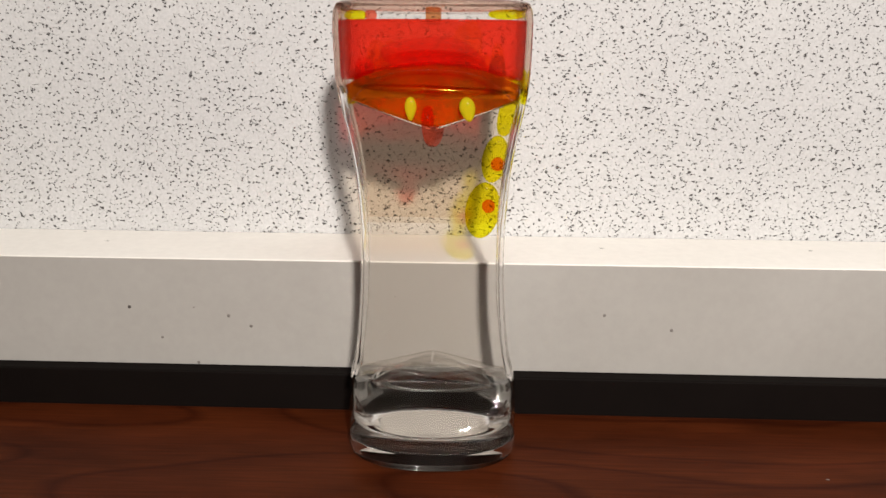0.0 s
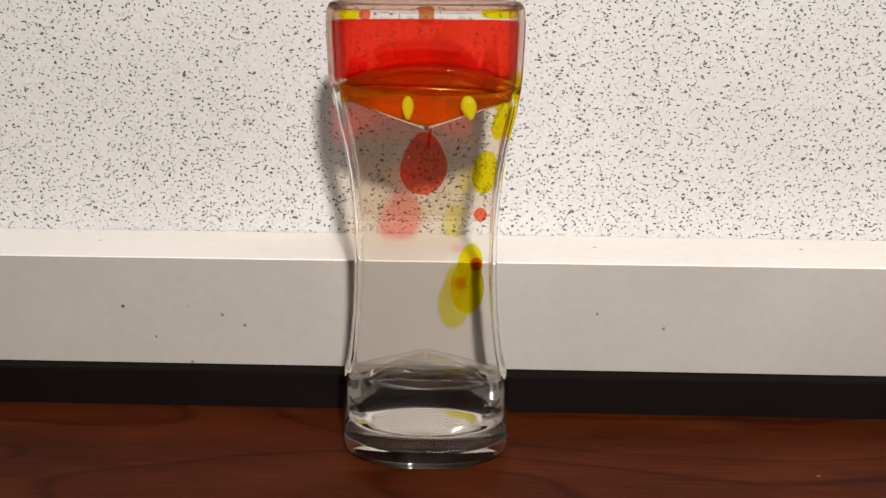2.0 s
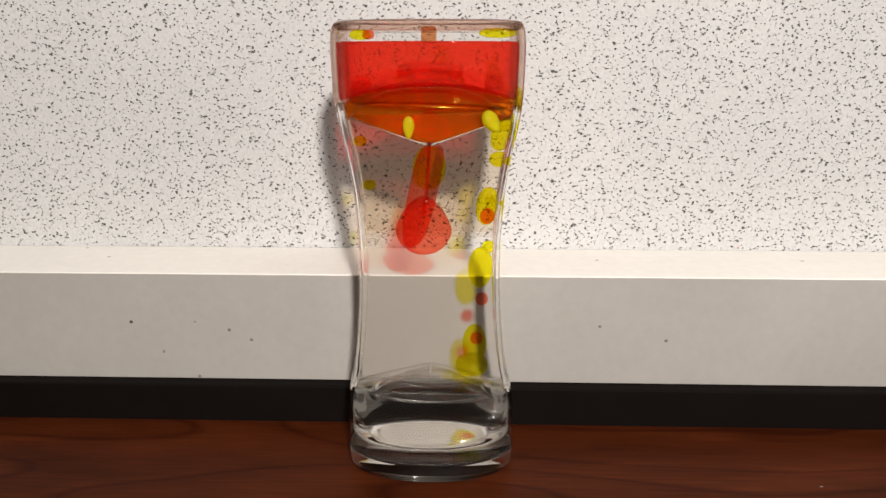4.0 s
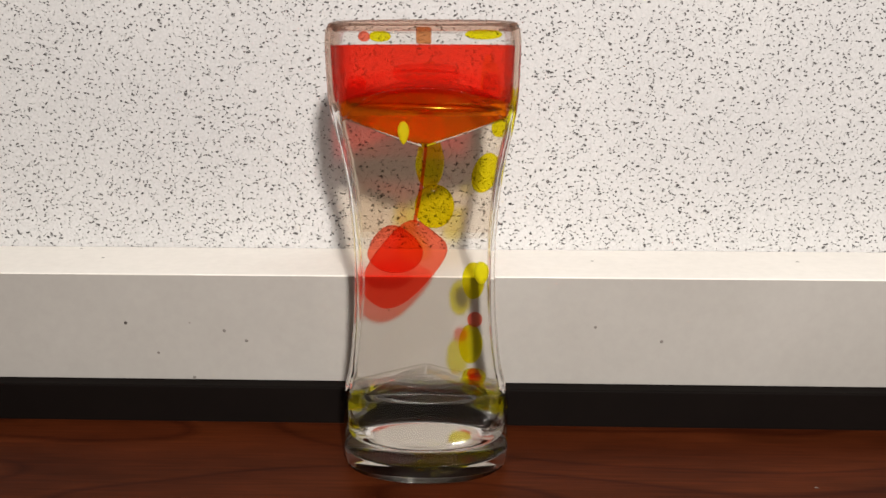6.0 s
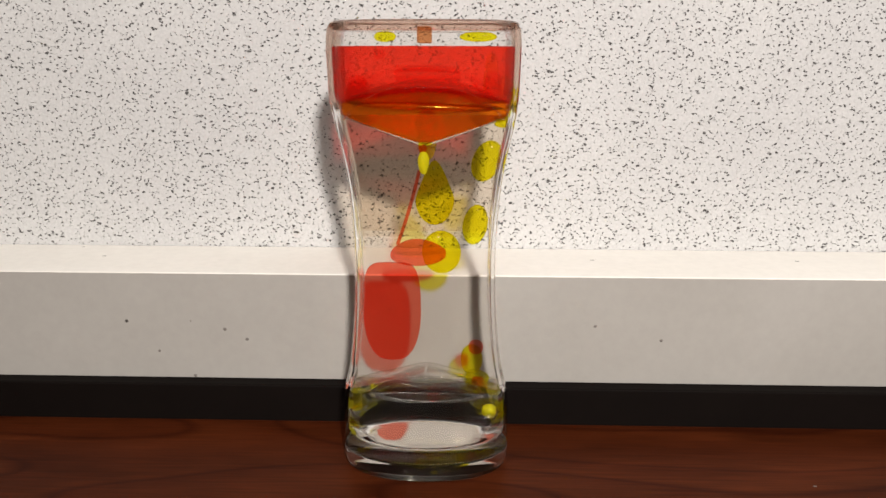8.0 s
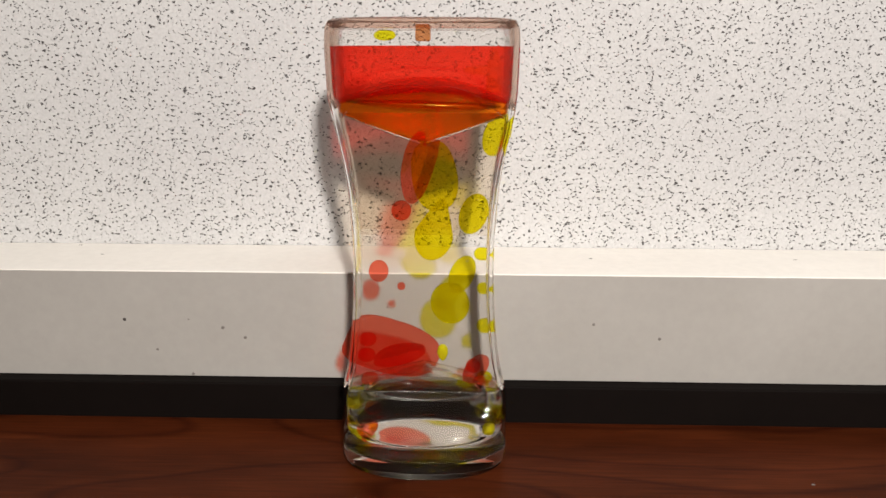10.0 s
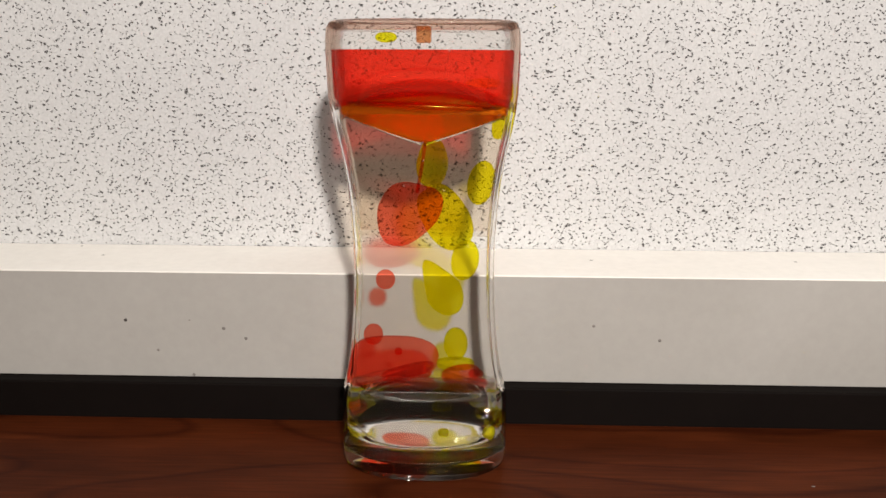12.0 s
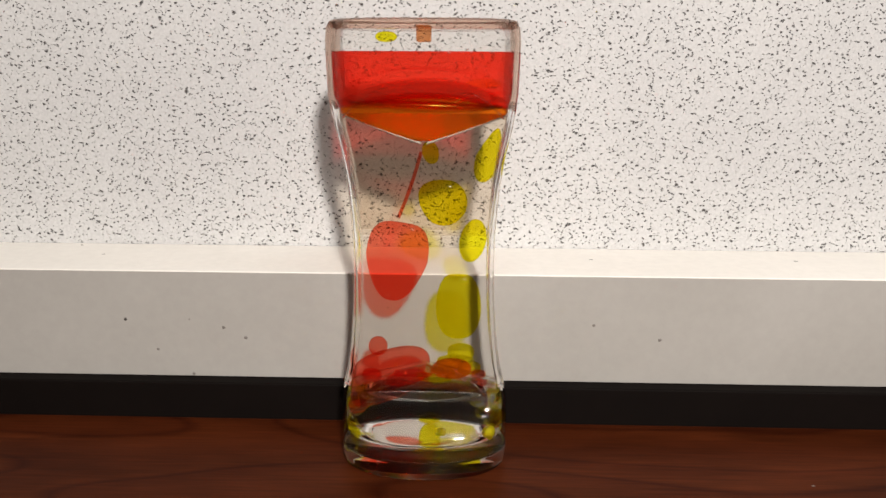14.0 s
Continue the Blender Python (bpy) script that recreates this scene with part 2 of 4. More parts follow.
# specks on the ledge and the desk
for where, r, mat in (((-144.2, 68.4, 54.5), 0.0005, pale_speck_mat), ((-128.7, 54.1, 54.5), 0.0005, pale_speck_mat), ((138.7, 55.8, 54.5), 0.0005, pale_speck_mat), ((60.6, 54.6, 54.5), 0.0005, pale_speck_mat), ((-28.6, 60.8, 54.5), 0.0005, pale_speck_mat), ((121.8, -13.5, 0.0), 0.0004, pale_speck_mat)):
    bm = bmesh.new()
    bmesh.ops.create_icosphere(bm, subdivisions=2, radius=r)
    for v in bm.verts:
        v.co = Vector((v.co.x * 1.6, v.co.y * 0.8, v.co.z * 0.2)) + Vector(where) / 1000
    tagged(link_mesh("dust_speck", bm, mat), "tiny speck of dust on a painted surface", "speck", "dust specks")

# ---- the liquid timer ----
H, DEEP, THIN = 0.140, 0.0165, 0.0056
PROFILE_Z = (0, 1.2, 3.5, 10, 20, 26, 30, 34, 41, 48, 55, 62, 69, 76, 84, 92, 99, 104, 109, 114, 120, 130, 135, 138, 140)
PROFILE_W = (25.2, 26.3, 26.8, 26.9, 26.8, 26.2, 25.3, 24.3, 23.3, 22.6, 22.1, 21.85, 21.8, 21.9, 22.4, 23.1, 24.2, 25.2, 26.4, 27.2, 27.7, 28.0, 28.0, 27.6, 26.2)


def half_width(z):
    return float(np.interp(z * 1000, PROFILE_Z, PROFILE_W)) / 1000


def scoop(z):
    """Half depth of the body where its front and back are scooped flat."""
    e = min(z, H - z)
    k = min(max((e - 0.0125) / 0.0205, 0), 1)
    return DEEP + (THIN - DEEP) * (1 - (1 - k) ** 1.7)


def section(z, inset=0.0, sides=64, deep=DEEP):
    w, cut = half_width(z) - inset, scoop(z) - inset
    deep = (deep - inset) * min(1, half_width(z) / 0.0268)
    ring = []
    for i in range(sides):
        a = 2 * math.pi * (i + 0.5) / sides
        c, s = math.cos(a), math.sin(a)
        x = w * math.copysign(abs(c) ** 0.92, c)
        y = deep * math.copysign(abs(s) ** 0.92, s)
        ring.append((x, max(-cut, min(cut, y)), z))
    return ring


def body_bm(z0, z1, inset=0.0, steps=48, cap=False):
    zs = [z0 + (z1 - z0) * i / steps for i in range(steps + 1)]
    return loops_bm([section(z, inset) for z in zs], cap)


timer = tagged(new("liquid_timer"), "clear acrylic hourglass-shaped liquid timer standing on the desk", "liquid timer")
timer.matrix_world = pose(-0.0006, 0, 0)
FOOT, CHAMBER_TOP = 0.0072, 0.0264


def solid_bm(z0, z1, inset, steps, hollow=0.0):
    """A solid slice of the body, its rims a little rounded; hollow rounds its lower end off."""
    rings = []
    for i in range(steps + 1):
        k = i / steps
        end = max(0.0, 1 - min(k, 1 - k) * (z1 - z0) / 0.0007)
        dish = hollow * max(0.0, 1 - k * (z1 - z0) / 0.0055) ** 2.4
        rings.append(section(z0 + (z1 - z0) * k, inset + 0.0005 * end * end + dish))
    return loops_bm(rings, cap=False)


def capped(bm):
    """Closes the ends of a skin with strips across its depth."""
    n = 64
    bm.verts.ensure_lookup_table()
    for start in (0, len(bm.verts) - n):
        ring = [bm.verts[start + i] for i in range(n)]
        for i in range(n // 2 - 1):
            bm.faces.new((ring[i], ring[i + 1], ring[n - 2 - i], ring[n - 1 - i]))
    return bm


part("foot", capped(solid_bm(0.0002, FOOT, 0.0, 24)), acrylic, timer, "thick clear oval acrylic foot")
part("lower_chamber", capped(solid_bm(FOOT + 0.0003, CHAMBER_TOP, 0.0014, 60, 0.0064)), chamber_mat, timer, "clear liquid-filled lower chamber with scooped front")
part("base_wall", body_bm(FOOT + 0.0002, CHAMBER_TOP + 0.0001, 0.0, 30), shell_mat, timer, "clear outer wall of the base")
NECK = 0.0765
part("shell", body_bm(CHAMBER_TOP + 0.0003, NECK, 0.0016, 50), shell_mat, timer, "thin clear scooped acrylic shell")
# clear like the shell; shade seen through it is put into its tint
part("neck", body_bm(NECK + 0.0002, 0.1128, 0.0016, 40), neck_mat, timer, "clear neck under the funnel, its tint standing in for shade behind")
part("upper_chamber", body_bm(0.1130, 0.1392, 0.0016, 30), shell_mat, timer, "clear oval upper chamber")


def side_bar(sign):
    """The thick clear edge of the body, from the base to the top corner."""
    rings = []
    n = 70
    for i in range(n + 1):
        z = CHAMBER_TOP + 0.0004 + (H - 0.0012 - CHAMBER_TOP) * i / n
        w = half_width(z)
        t = 0.00125
        d = min(scoop(z), 0.0056 + 0.004 * min(1, max(0, (z - 0.106) / 0.012))) * 0.96
        cx = w - t
        rings.append([(sign * (cx + t * math.copysign(abs(math.cos(a)) ** 0.7, math.cos(a))), d * math.copysign(abs(math.sin(a)) ** 0.6, math.sin(a)), z)
                      for a in (2 * math.pi * k / 20 for k in range(20))])
    return loops_bm(rings)


part("side_edge", side_bar(-1), edge_mat, timer)
part("side_edge", side_bar(1), edge_mat, timer)


def top_plate_bm():
    rings = []
    for z, inset in ((0.1372, 0.0022), (0.1376, 0.0008), (0.1388, 0.0003), (0.1396, 0.0008), (0.14, 0.0022)):
        w, d = 0.0279 - inset, DEEP - inset
        rings.append([(w * math.copysign(abs(math.cos(a)) ** 0.75, math.cos(a)), d * math.copysign(abs(math.sin(a)) ** 0.85, math.sin(a)), z)
                      for a in (2 * math.pi * k / 64 for k in range(64))])
    return loops_bm(rings)


part("top_plate", top_plate_bm(), see_through("tinted_end_plate", (0.90, 0.77, 0.70), 0.8), timer, "clear rounded end plate")


def cheek_bm(sign):
    """The thick side wall of the upper chamber."""
    rings = []
    for i in range(25):
        z = 0.1146 + 0.0240 * i / 24
        taper = min(1.0, (z - 0.1140) / 0.004)
        rings.append([(sign * (half_width(z) - 0.0016 + 0.0013 * math.cos(a)), 0.0085 * taper * math.sin(a), z) for a in (2 * math.pi * k / 16 for k in range(16))])
    return loops_bm(rings)


tan_mat = see_through("tan_tinted_acrylic", (0.86, 0.76, 0.70), 0.7, 0.06, 1.35)
for s in (-1, 1):
    part("side_wall", cheek_bm(s), tan_mat, timer, "tan tinted side wall of the upper chamber")


def slab_bm(a, b, thick, depth):
    """A thin sloping slab from a to b (x, z), depth to both sides."""
    a, b = Vector((a[0], 0, a[1])), Vector((b[0], 0, b[1]))
    d = (b - a).normalized()
    n = Vector((-d.z, 0, d.x)) * thick / 2
    y = Vector((0, depth, 0))
    bm = bmesh.new()
    vs = [bm.verts.new(p + q * n + s * y) for p in (a, b) for q, s in ((-1, -1), (1, -1), (1, 1), (-1, 1))]
    for f in ((0, 1, 2, 3), (7, 6, 5, 4), (0, 4, 5, 1), (1, 5, 6, 2), (2, 6, 7, 3), (3, 7, 4, 0)):
        bm.faces.new([vs[i] for i in f])
    bmesh.ops.bevel(bm, geom=bm.edges[:], offset=thick * 0.3, segments=2, affect="EDGES")
    return bm


for s in (-1, 1):
    part("funnel", slab_bm((s * 0.0243, 0.1128), (s * 0.0008, 0.1045), 0.00048, 0.0042), edge_mat, timer, "clear sloping funnel wall")
    part("ridge", slab_bm((s * 0.0232, 0.0268), (s * 0.0003, 0.0325), 0.0005, 0.0042), shell_mat, timer, "clear sloping funnel wall")


def arc_points(top, front):
    pts = []
    for i in range(33):
        u = -1 + 2 * i / 32
        x = 0.0235 * u
        e = 0.0184 + 0.0095 * abs(u) ** 3 if top else 0.0121 + 0.0095 * abs(u) ** 4.5
        z = H - e if top else e
        y = min(scoop(z), DEEP * math.sqrt(max(0, 1 - (x / 0.0268) ** 2)) + 0.0005)
        pts.append((x, (-y if front else y) * 0.995, z))
    return pts


part("scoop_rim", tube_bm(arc_points(True, True), 0.0002), acrylic, timer)
part("scoop_rim", tube_bm(arc_points(True, False), 0.0002), acrylic, timer)
part("scoop_rim", tube_bm(arc_points(False, True), 0.0003), edge_mat, timer)
part("filler_plug", box_bm((-0.0021, -0.004, 0.1338), (0.0021, 0.004, 0.1385), 0.0006), see_through("amber_plug", (0.85, 0.55, 0.35), 0.5), timer, "amber filler plug under the end plate")


# the red liquid held above the funnel, and the orange layer in the funnel under it
def liquid_bm(low, high, inset, deep):
    """A body of liquid in the upper chamber between two heights that may change with x."""
    rings = []
    n = 24
    for i in range(n + 1):
        k = i / n
        ring = []
        for j in range(64):
            a = 2 * math.pi * (j + 0.5) / 64
            c, s = math.cos(a), math.sin(a)
            u = math.copysign(abs(c) ** 0.8, c)
            zm = (low(0.8 * u) * (1 - k) + high(0.8 * u) * k)
            x = (half_width(zm) - inset) * u
            z = low(u) * (1 - k) + high(u) * k
            y = deep * math.copysign(abs(s) ** 0.85, s) * min(1.0, scoop(z) / DEEP + 0.06)
            ring.append((x, y, z))
        rings.append(ring)
    return loops_bm(rings)


def funnel_floor(u):
    return 0.1050 + 0.0082 * abs(u) ** 1.15 


red_pool = tagged(link_mesh("red_liquid", liquid_bm(lambda u: 0.1180 + 0.0050 * (1 - u * u), lambda u: 0.1345, 0.0020, 0.0136), deep_red),
                  "deep clear red liquid held above the funnel", "liquid")
red_dregs = tagged(link_mesh("orange_liquid", liquid_bm(funnel_floor, lambda u: 0.1166 + 0.0068 * (1 - u * u), 0.0020, 0.0122), orange_liquid),
                   "amber-orange layer of liquid in the funnel under the red", "liquid")
red_dregs.matrix_world = pose(-0.0006, 0, 0)


def lens_bm(rx, ry, rz):
    bm = bmesh.new()
    bmesh.ops.create_uvsphere(bm, u_segments=48, v_segments=16, radius=1)
    for v in bm.verts:
        v.co = Vector((v.co.x * rx, v.co.y * ry, v.co.z * rz + 0.10 * rz * math.cos(v.co.x * 2.2)))
    return bm


# added reflecting lens, tilted to set the gold highlight left of centre
scoop_lens = link_mesh("highlight_film", lens_bm(0.0235, 0.0105, 0.0016), amber)
scoop_lens.matrix_world = pose(-0.0006, 0, 0.1160, 0, 1.9, 0)
tagged(scoop_lens, "added glossy curved film that gives an amber highlight in the red liquid", "film")


def drop(name, rx, rz, mat, egg, label, group, square=1.0, fat=0.55):
    """A flattened round drop, in millimetres; egg narrows its upper end, square broadens it."""
    rings = []
    thick = min(2.3, fat * min(rx, rz))
    for i in range(1, 16):
        u = math.cos(math.pi * i / 16)
        r = math.sin(math.pi * i / 16) ** 0.9
        ring = []
        for j in range(40):
            a = 2 * math.pi * j / 40
            s = math.sin(a)
            c = math.cos(a)
            x = rx * r * math.copysign(abs(c) ** (square if s > 0 else 0.5 + 0.5 * square), c) * (1 - abs(egg) * max(0, s * r if egg > 0 else -s * r))
            ring.append((x / 1000, thick * math.copysign(abs(u) ** 0.6, u) / 1000, rz * r * (abs(s) ** min(1.0, square + 0.2) if s > 0 else s) * (1 + abs(egg) * max(0, s if egg > 0 else -s)) / 1000))
        rings.append(ring)
    return tagged(link_mesh(name, loops_bm(rings), mat), label, "drop", group)


def strand(length):
    pts = [(0.0004 * math.sin(k / 9 * math.pi), 0, length * k / 9) for k in range(10)]
    return tagged(link_mesh("red_strand", tube_bm(pts, 0.00055), red_liquid), "thin strand of red liquid trailing from the funnel", "strand", "strands of red liquid")


yellow_a = drop("yellow_drop", 3.9, 7.2, yellow_liquid, 0.0, "flat rounded drop of clear yellow liquid in the timer", "drops of yellow liquid")
yellow_b = drop("yellow_drop", 5.3, 8.8, yellow_liquid, 0.0, "flat rounded drop of clear yellow liquid in the timer", "drops of yellow liquid")
yellow_d = drop("yellow_drop", 3.9, 6.6, yellow_liquid, 0.0, "flat rounded drop of clear yellow liquid in the timer", "drops of yellow liquid")
yellow_e = drop("yellow_drop", 3.6, 6.0, yellow_liquid, 0.0, "flat rounded drop of clear yellow liquid in the timer", "drops of yellow liquid")
yellow_f = drop("yellow_drop", 3.9, 6.4, yellow_liquid, 0.0, "flat rounded drop of clear yellow liquid in the timer", "drops of yellow liquid")
yellow_g = drop("yellow_drop", 4.4, 6.6, yellow_liquid, 0.0, "flat rounded drop of clear yellow liquid in the timer", "drops of yellow liquid")
yellow_h = drop("yellow_drop", 4.2, 7.0, yellow_liquid, 0.0, "flat rounded drop of clear yellow liquid in the timer", "drops of yellow liquid")
yellow_i = drop("yellow_drop", 3.9, 7.4, yellow_liquid, 0.35, "flat rounded drop of clear yellow liquid in the timer", "drops of yellow liquid")
yellow_c = drop("yellow_drop", 6.2, 6.9, yellow_liquid, 0.0, "flat rounded drop of clear yellow liquid in the timer", "drops of yellow liquid")
yellow_j = drop("yellow_drop", 6.2, 8.4, yellow_liquid, 0.42, "flat rounded drop of clear yellow liquid in the timer", "drops of yellow liquid")
yellow_k = drop("yellow_drop", 7.3, 10.2, yellow_liquid, 0.12, "flat rounded drop of clear yellow liquid in the timer", "drops of yellow liquid", 0.5)
yellow_l = drop("yellow_drop", 7.4, 7.4, yellow_liquid, 0.15, "flat rounded drop of clear yellow liquid in the timer", "drops of yellow liquid")
yellow_m = drop("yellow_drop", 2.6, 3.6, yellow_liquid, 0.0, "flat rounded drop of clear yellow liquid in the timer", "drops of yellow liquid")
red_a = drop("red_drop", 8.8, 8.6, red_liquid, 0.22, "large flat drop of clear red liquid sinking from the nozzle", "drops of red liquid")
red_b = drop("red_drop", 9.3, 16.5, red_liquid, 0.0, "long lobe of clear red liquid along the wall", "drops of red liquid", 0.42)
red_d = drop("red_drop", 9.8, 11.6, red_liquid, -0.22, "large flat drop of clear red liquid on a thin strand", "drops of red liquid", 0.55)
red_e = drop("red_drop", 2.0, 2.1, red_liquid, 0, "small round bead of clear red liquid in the timer", "drops of red liquid")
red_f = drop("red_drop", 2.0, 2.1, red_liquid, 0, "small round bead of clear red liquid in the timer", "drops of red liquid")
red_g = drop("red_drop", 2.4, 2.5, red_liquid, 0, "small round bead of clear red liquid in the timer", "drops of red liquid")
red_h = drop("red_drop", 3.1, 3.2, red_liquid, 0, "small round bead of clear red liquid in the timer", "drops of red liquid")
red_i = drop("red_drop", 3.1, 3.5, red_liquid, 0, "small round bead of clear red liquid in the timer", "drops of red liquid")
red_j = drop("red_drop", 1.3, 1.3, red_liquid, 0, "small round bead of clear red liquid in the timer", "drops of red liquid")
red_k = drop("red_drop", 6.4, 4.2, red_liquid, 0, "small round bead of clear red liquid in the timer", "drops of red liquid")
yellow_bead_a = drop("yellow_bead", 2.2, 1.8, yellow_liquid, 0.0, "small clear yellow bead lying inside the timer", "beads of yellow liquid", 0.8, 0.85)
yellow_bead_b = drop("yellow_bead", 2.6, 2.0, yellow_liquid, 0.0, "small clear yellow bead lying inside the timer", "beads of yellow liquid", 0.8, 0.85)
yellow_bead_c = drop("yellow_bead", 2.9, 2.3, yellow_liquid, 0.0, "small clear yellow bead lying inside the timer", "beads of yellow liquid", 0.8, 0.85)
yellow_bead_d = drop("yellow_bead", 2.2, 1.8, yellow_liquid, 0.0, "small clear yellow bead lying inside the timer", "beads of yellow liquid", 0.8, 0.85)
yellow_bead_e = drop("yellow_bead", 2.6, 2.0, yellow_liquid, 0.0, "small clear yellow bead lying inside the timer", "beads of yellow liquid", 0.8, 0.85)
yellow_bead_f = drop("yellow_bead", 2.9, 2.3, yellow_liquid, 0.0, "small clear yellow bead lying inside the timer", "beads of yellow liquid", 0.8, 0.85)
yellow_bead_g = drop("yellow_bead", 2.2, 1.8, yellow_liquid, 0.0, "small clear yellow bead lying inside the timer", "beads of yellow liquid", 0.8, 0.85)
yellow_bead_h = drop("yellow_bead", 2.6, 2.0, yellow_liquid, 0.0, "small clear yellow bead lying inside the timer", "beads of yellow liquid", 0.8, 0.85)
yellow_bead_i = drop("yellow_bead", 2.0, 1.6, yellow_liquid, 0.0, "small clear yellow bead lying inside the timer", "beads of yellow liquid", 0.8, 0.85)
yellow_bead_j = drop("yellow_bead", 2.0, 1.6, yellow_liquid, 0.0, "small clear yellow bead lying inside the timer", "beads of yellow liquid", 0.8, 0.85)
yellow_bead_k = drop("yellow_bead", 2.0, 1.6, yellow_liquid, 0.0, "small clear yellow bead lying inside the timer", "beads of yellow liquid", 0.8, 0.85)
yellow_bead_l = drop("yellow_bead", 2.0, 1.6, yellow_liquid, 0.0, "small clear yellow bead lying inside the timer", "beads of yellow liquid", 0.8, 0.85)
red_bead_a = drop("red_bead", 2.8, 2.2, red_liquid, 0.0, "small clear red bead lying inside the timer", "beads of red liquid", 0.8, 0.85)
red_bead_b = drop("red_bead", 2.8, 2.2, red_liquid, 0.0, "small clear red bead lying inside the timer", "beads of red liquid", 0.8, 0.85)
red_bead_c = drop("red_bead", 2.8, 2.2, red_liquid, 0.0, "small clear red bead lying inside the timer", "beads of red liquid", 0.8, 0.85)
red_bead_d = drop("red_bead", 2.8, 2.2, red_liquid, 0.0, "small clear red bead lying inside the timer", "beads of red liquid", 0.8, 0.85)
red_bead_e = drop("red_bead", 2.8, 2.2, red_liquid, 0.0, "small clear red bead lying inside the timer", "beads of red liquid", 0.8, 0.85)
stuck_bead_a = drop("yellow_bead", 3.2, 1.5, yellow_liquid, 0.0, "clear yellow bead stuck under the end plate", "beads of yellow liquid", 0.8, 0.9)
stuck_bead_b = drop("yellow_bead", 5.4, 1.4, yellow_liquid, 0.0, "clear yellow bead stuck under the end plate", "beads of yellow liquid", 0.8, 0.9)
stuck_bead_c = drop("red_bead", 1.7, 1.4, red_liquid, 0.0, "clear red bead stuck under the end plate", "beads of red liquid", 0.8, 0.9)
funnel_drop_a = drop("yellow_drop", 1.7, 3.0, yellow_cling, -0.25, "small yellow droplet clinging inside the funnel", "drops of yellow liquid", 1.0, 0.8)
funnel_drop_b = drop("yellow_drop", 2.3, 3.2, yellow_cling, -0.2, "small yellow droplet clinging inside the funnel", "drops of yellow liquid", 1.0, 0.8)
strand_a = strand(0.0245)
strand_b = strand(0.0215)


# ---- what moves ----
def glide(ob, depth, rows):
    """Rows of seconds, x and z in millimetres, turn, lean and tip in degrees."""
    walk(ob, [(t, pose(x / 1000, depth / 1000, z / 1000, tip, lean, 0) @ pose(0, 0, 0, 0, 0, turn)) for t, x, z, turn, lean, tip in rows])


def mm(x, y, z):
    return pose(x / 1000, y / 1000, z / 1000)


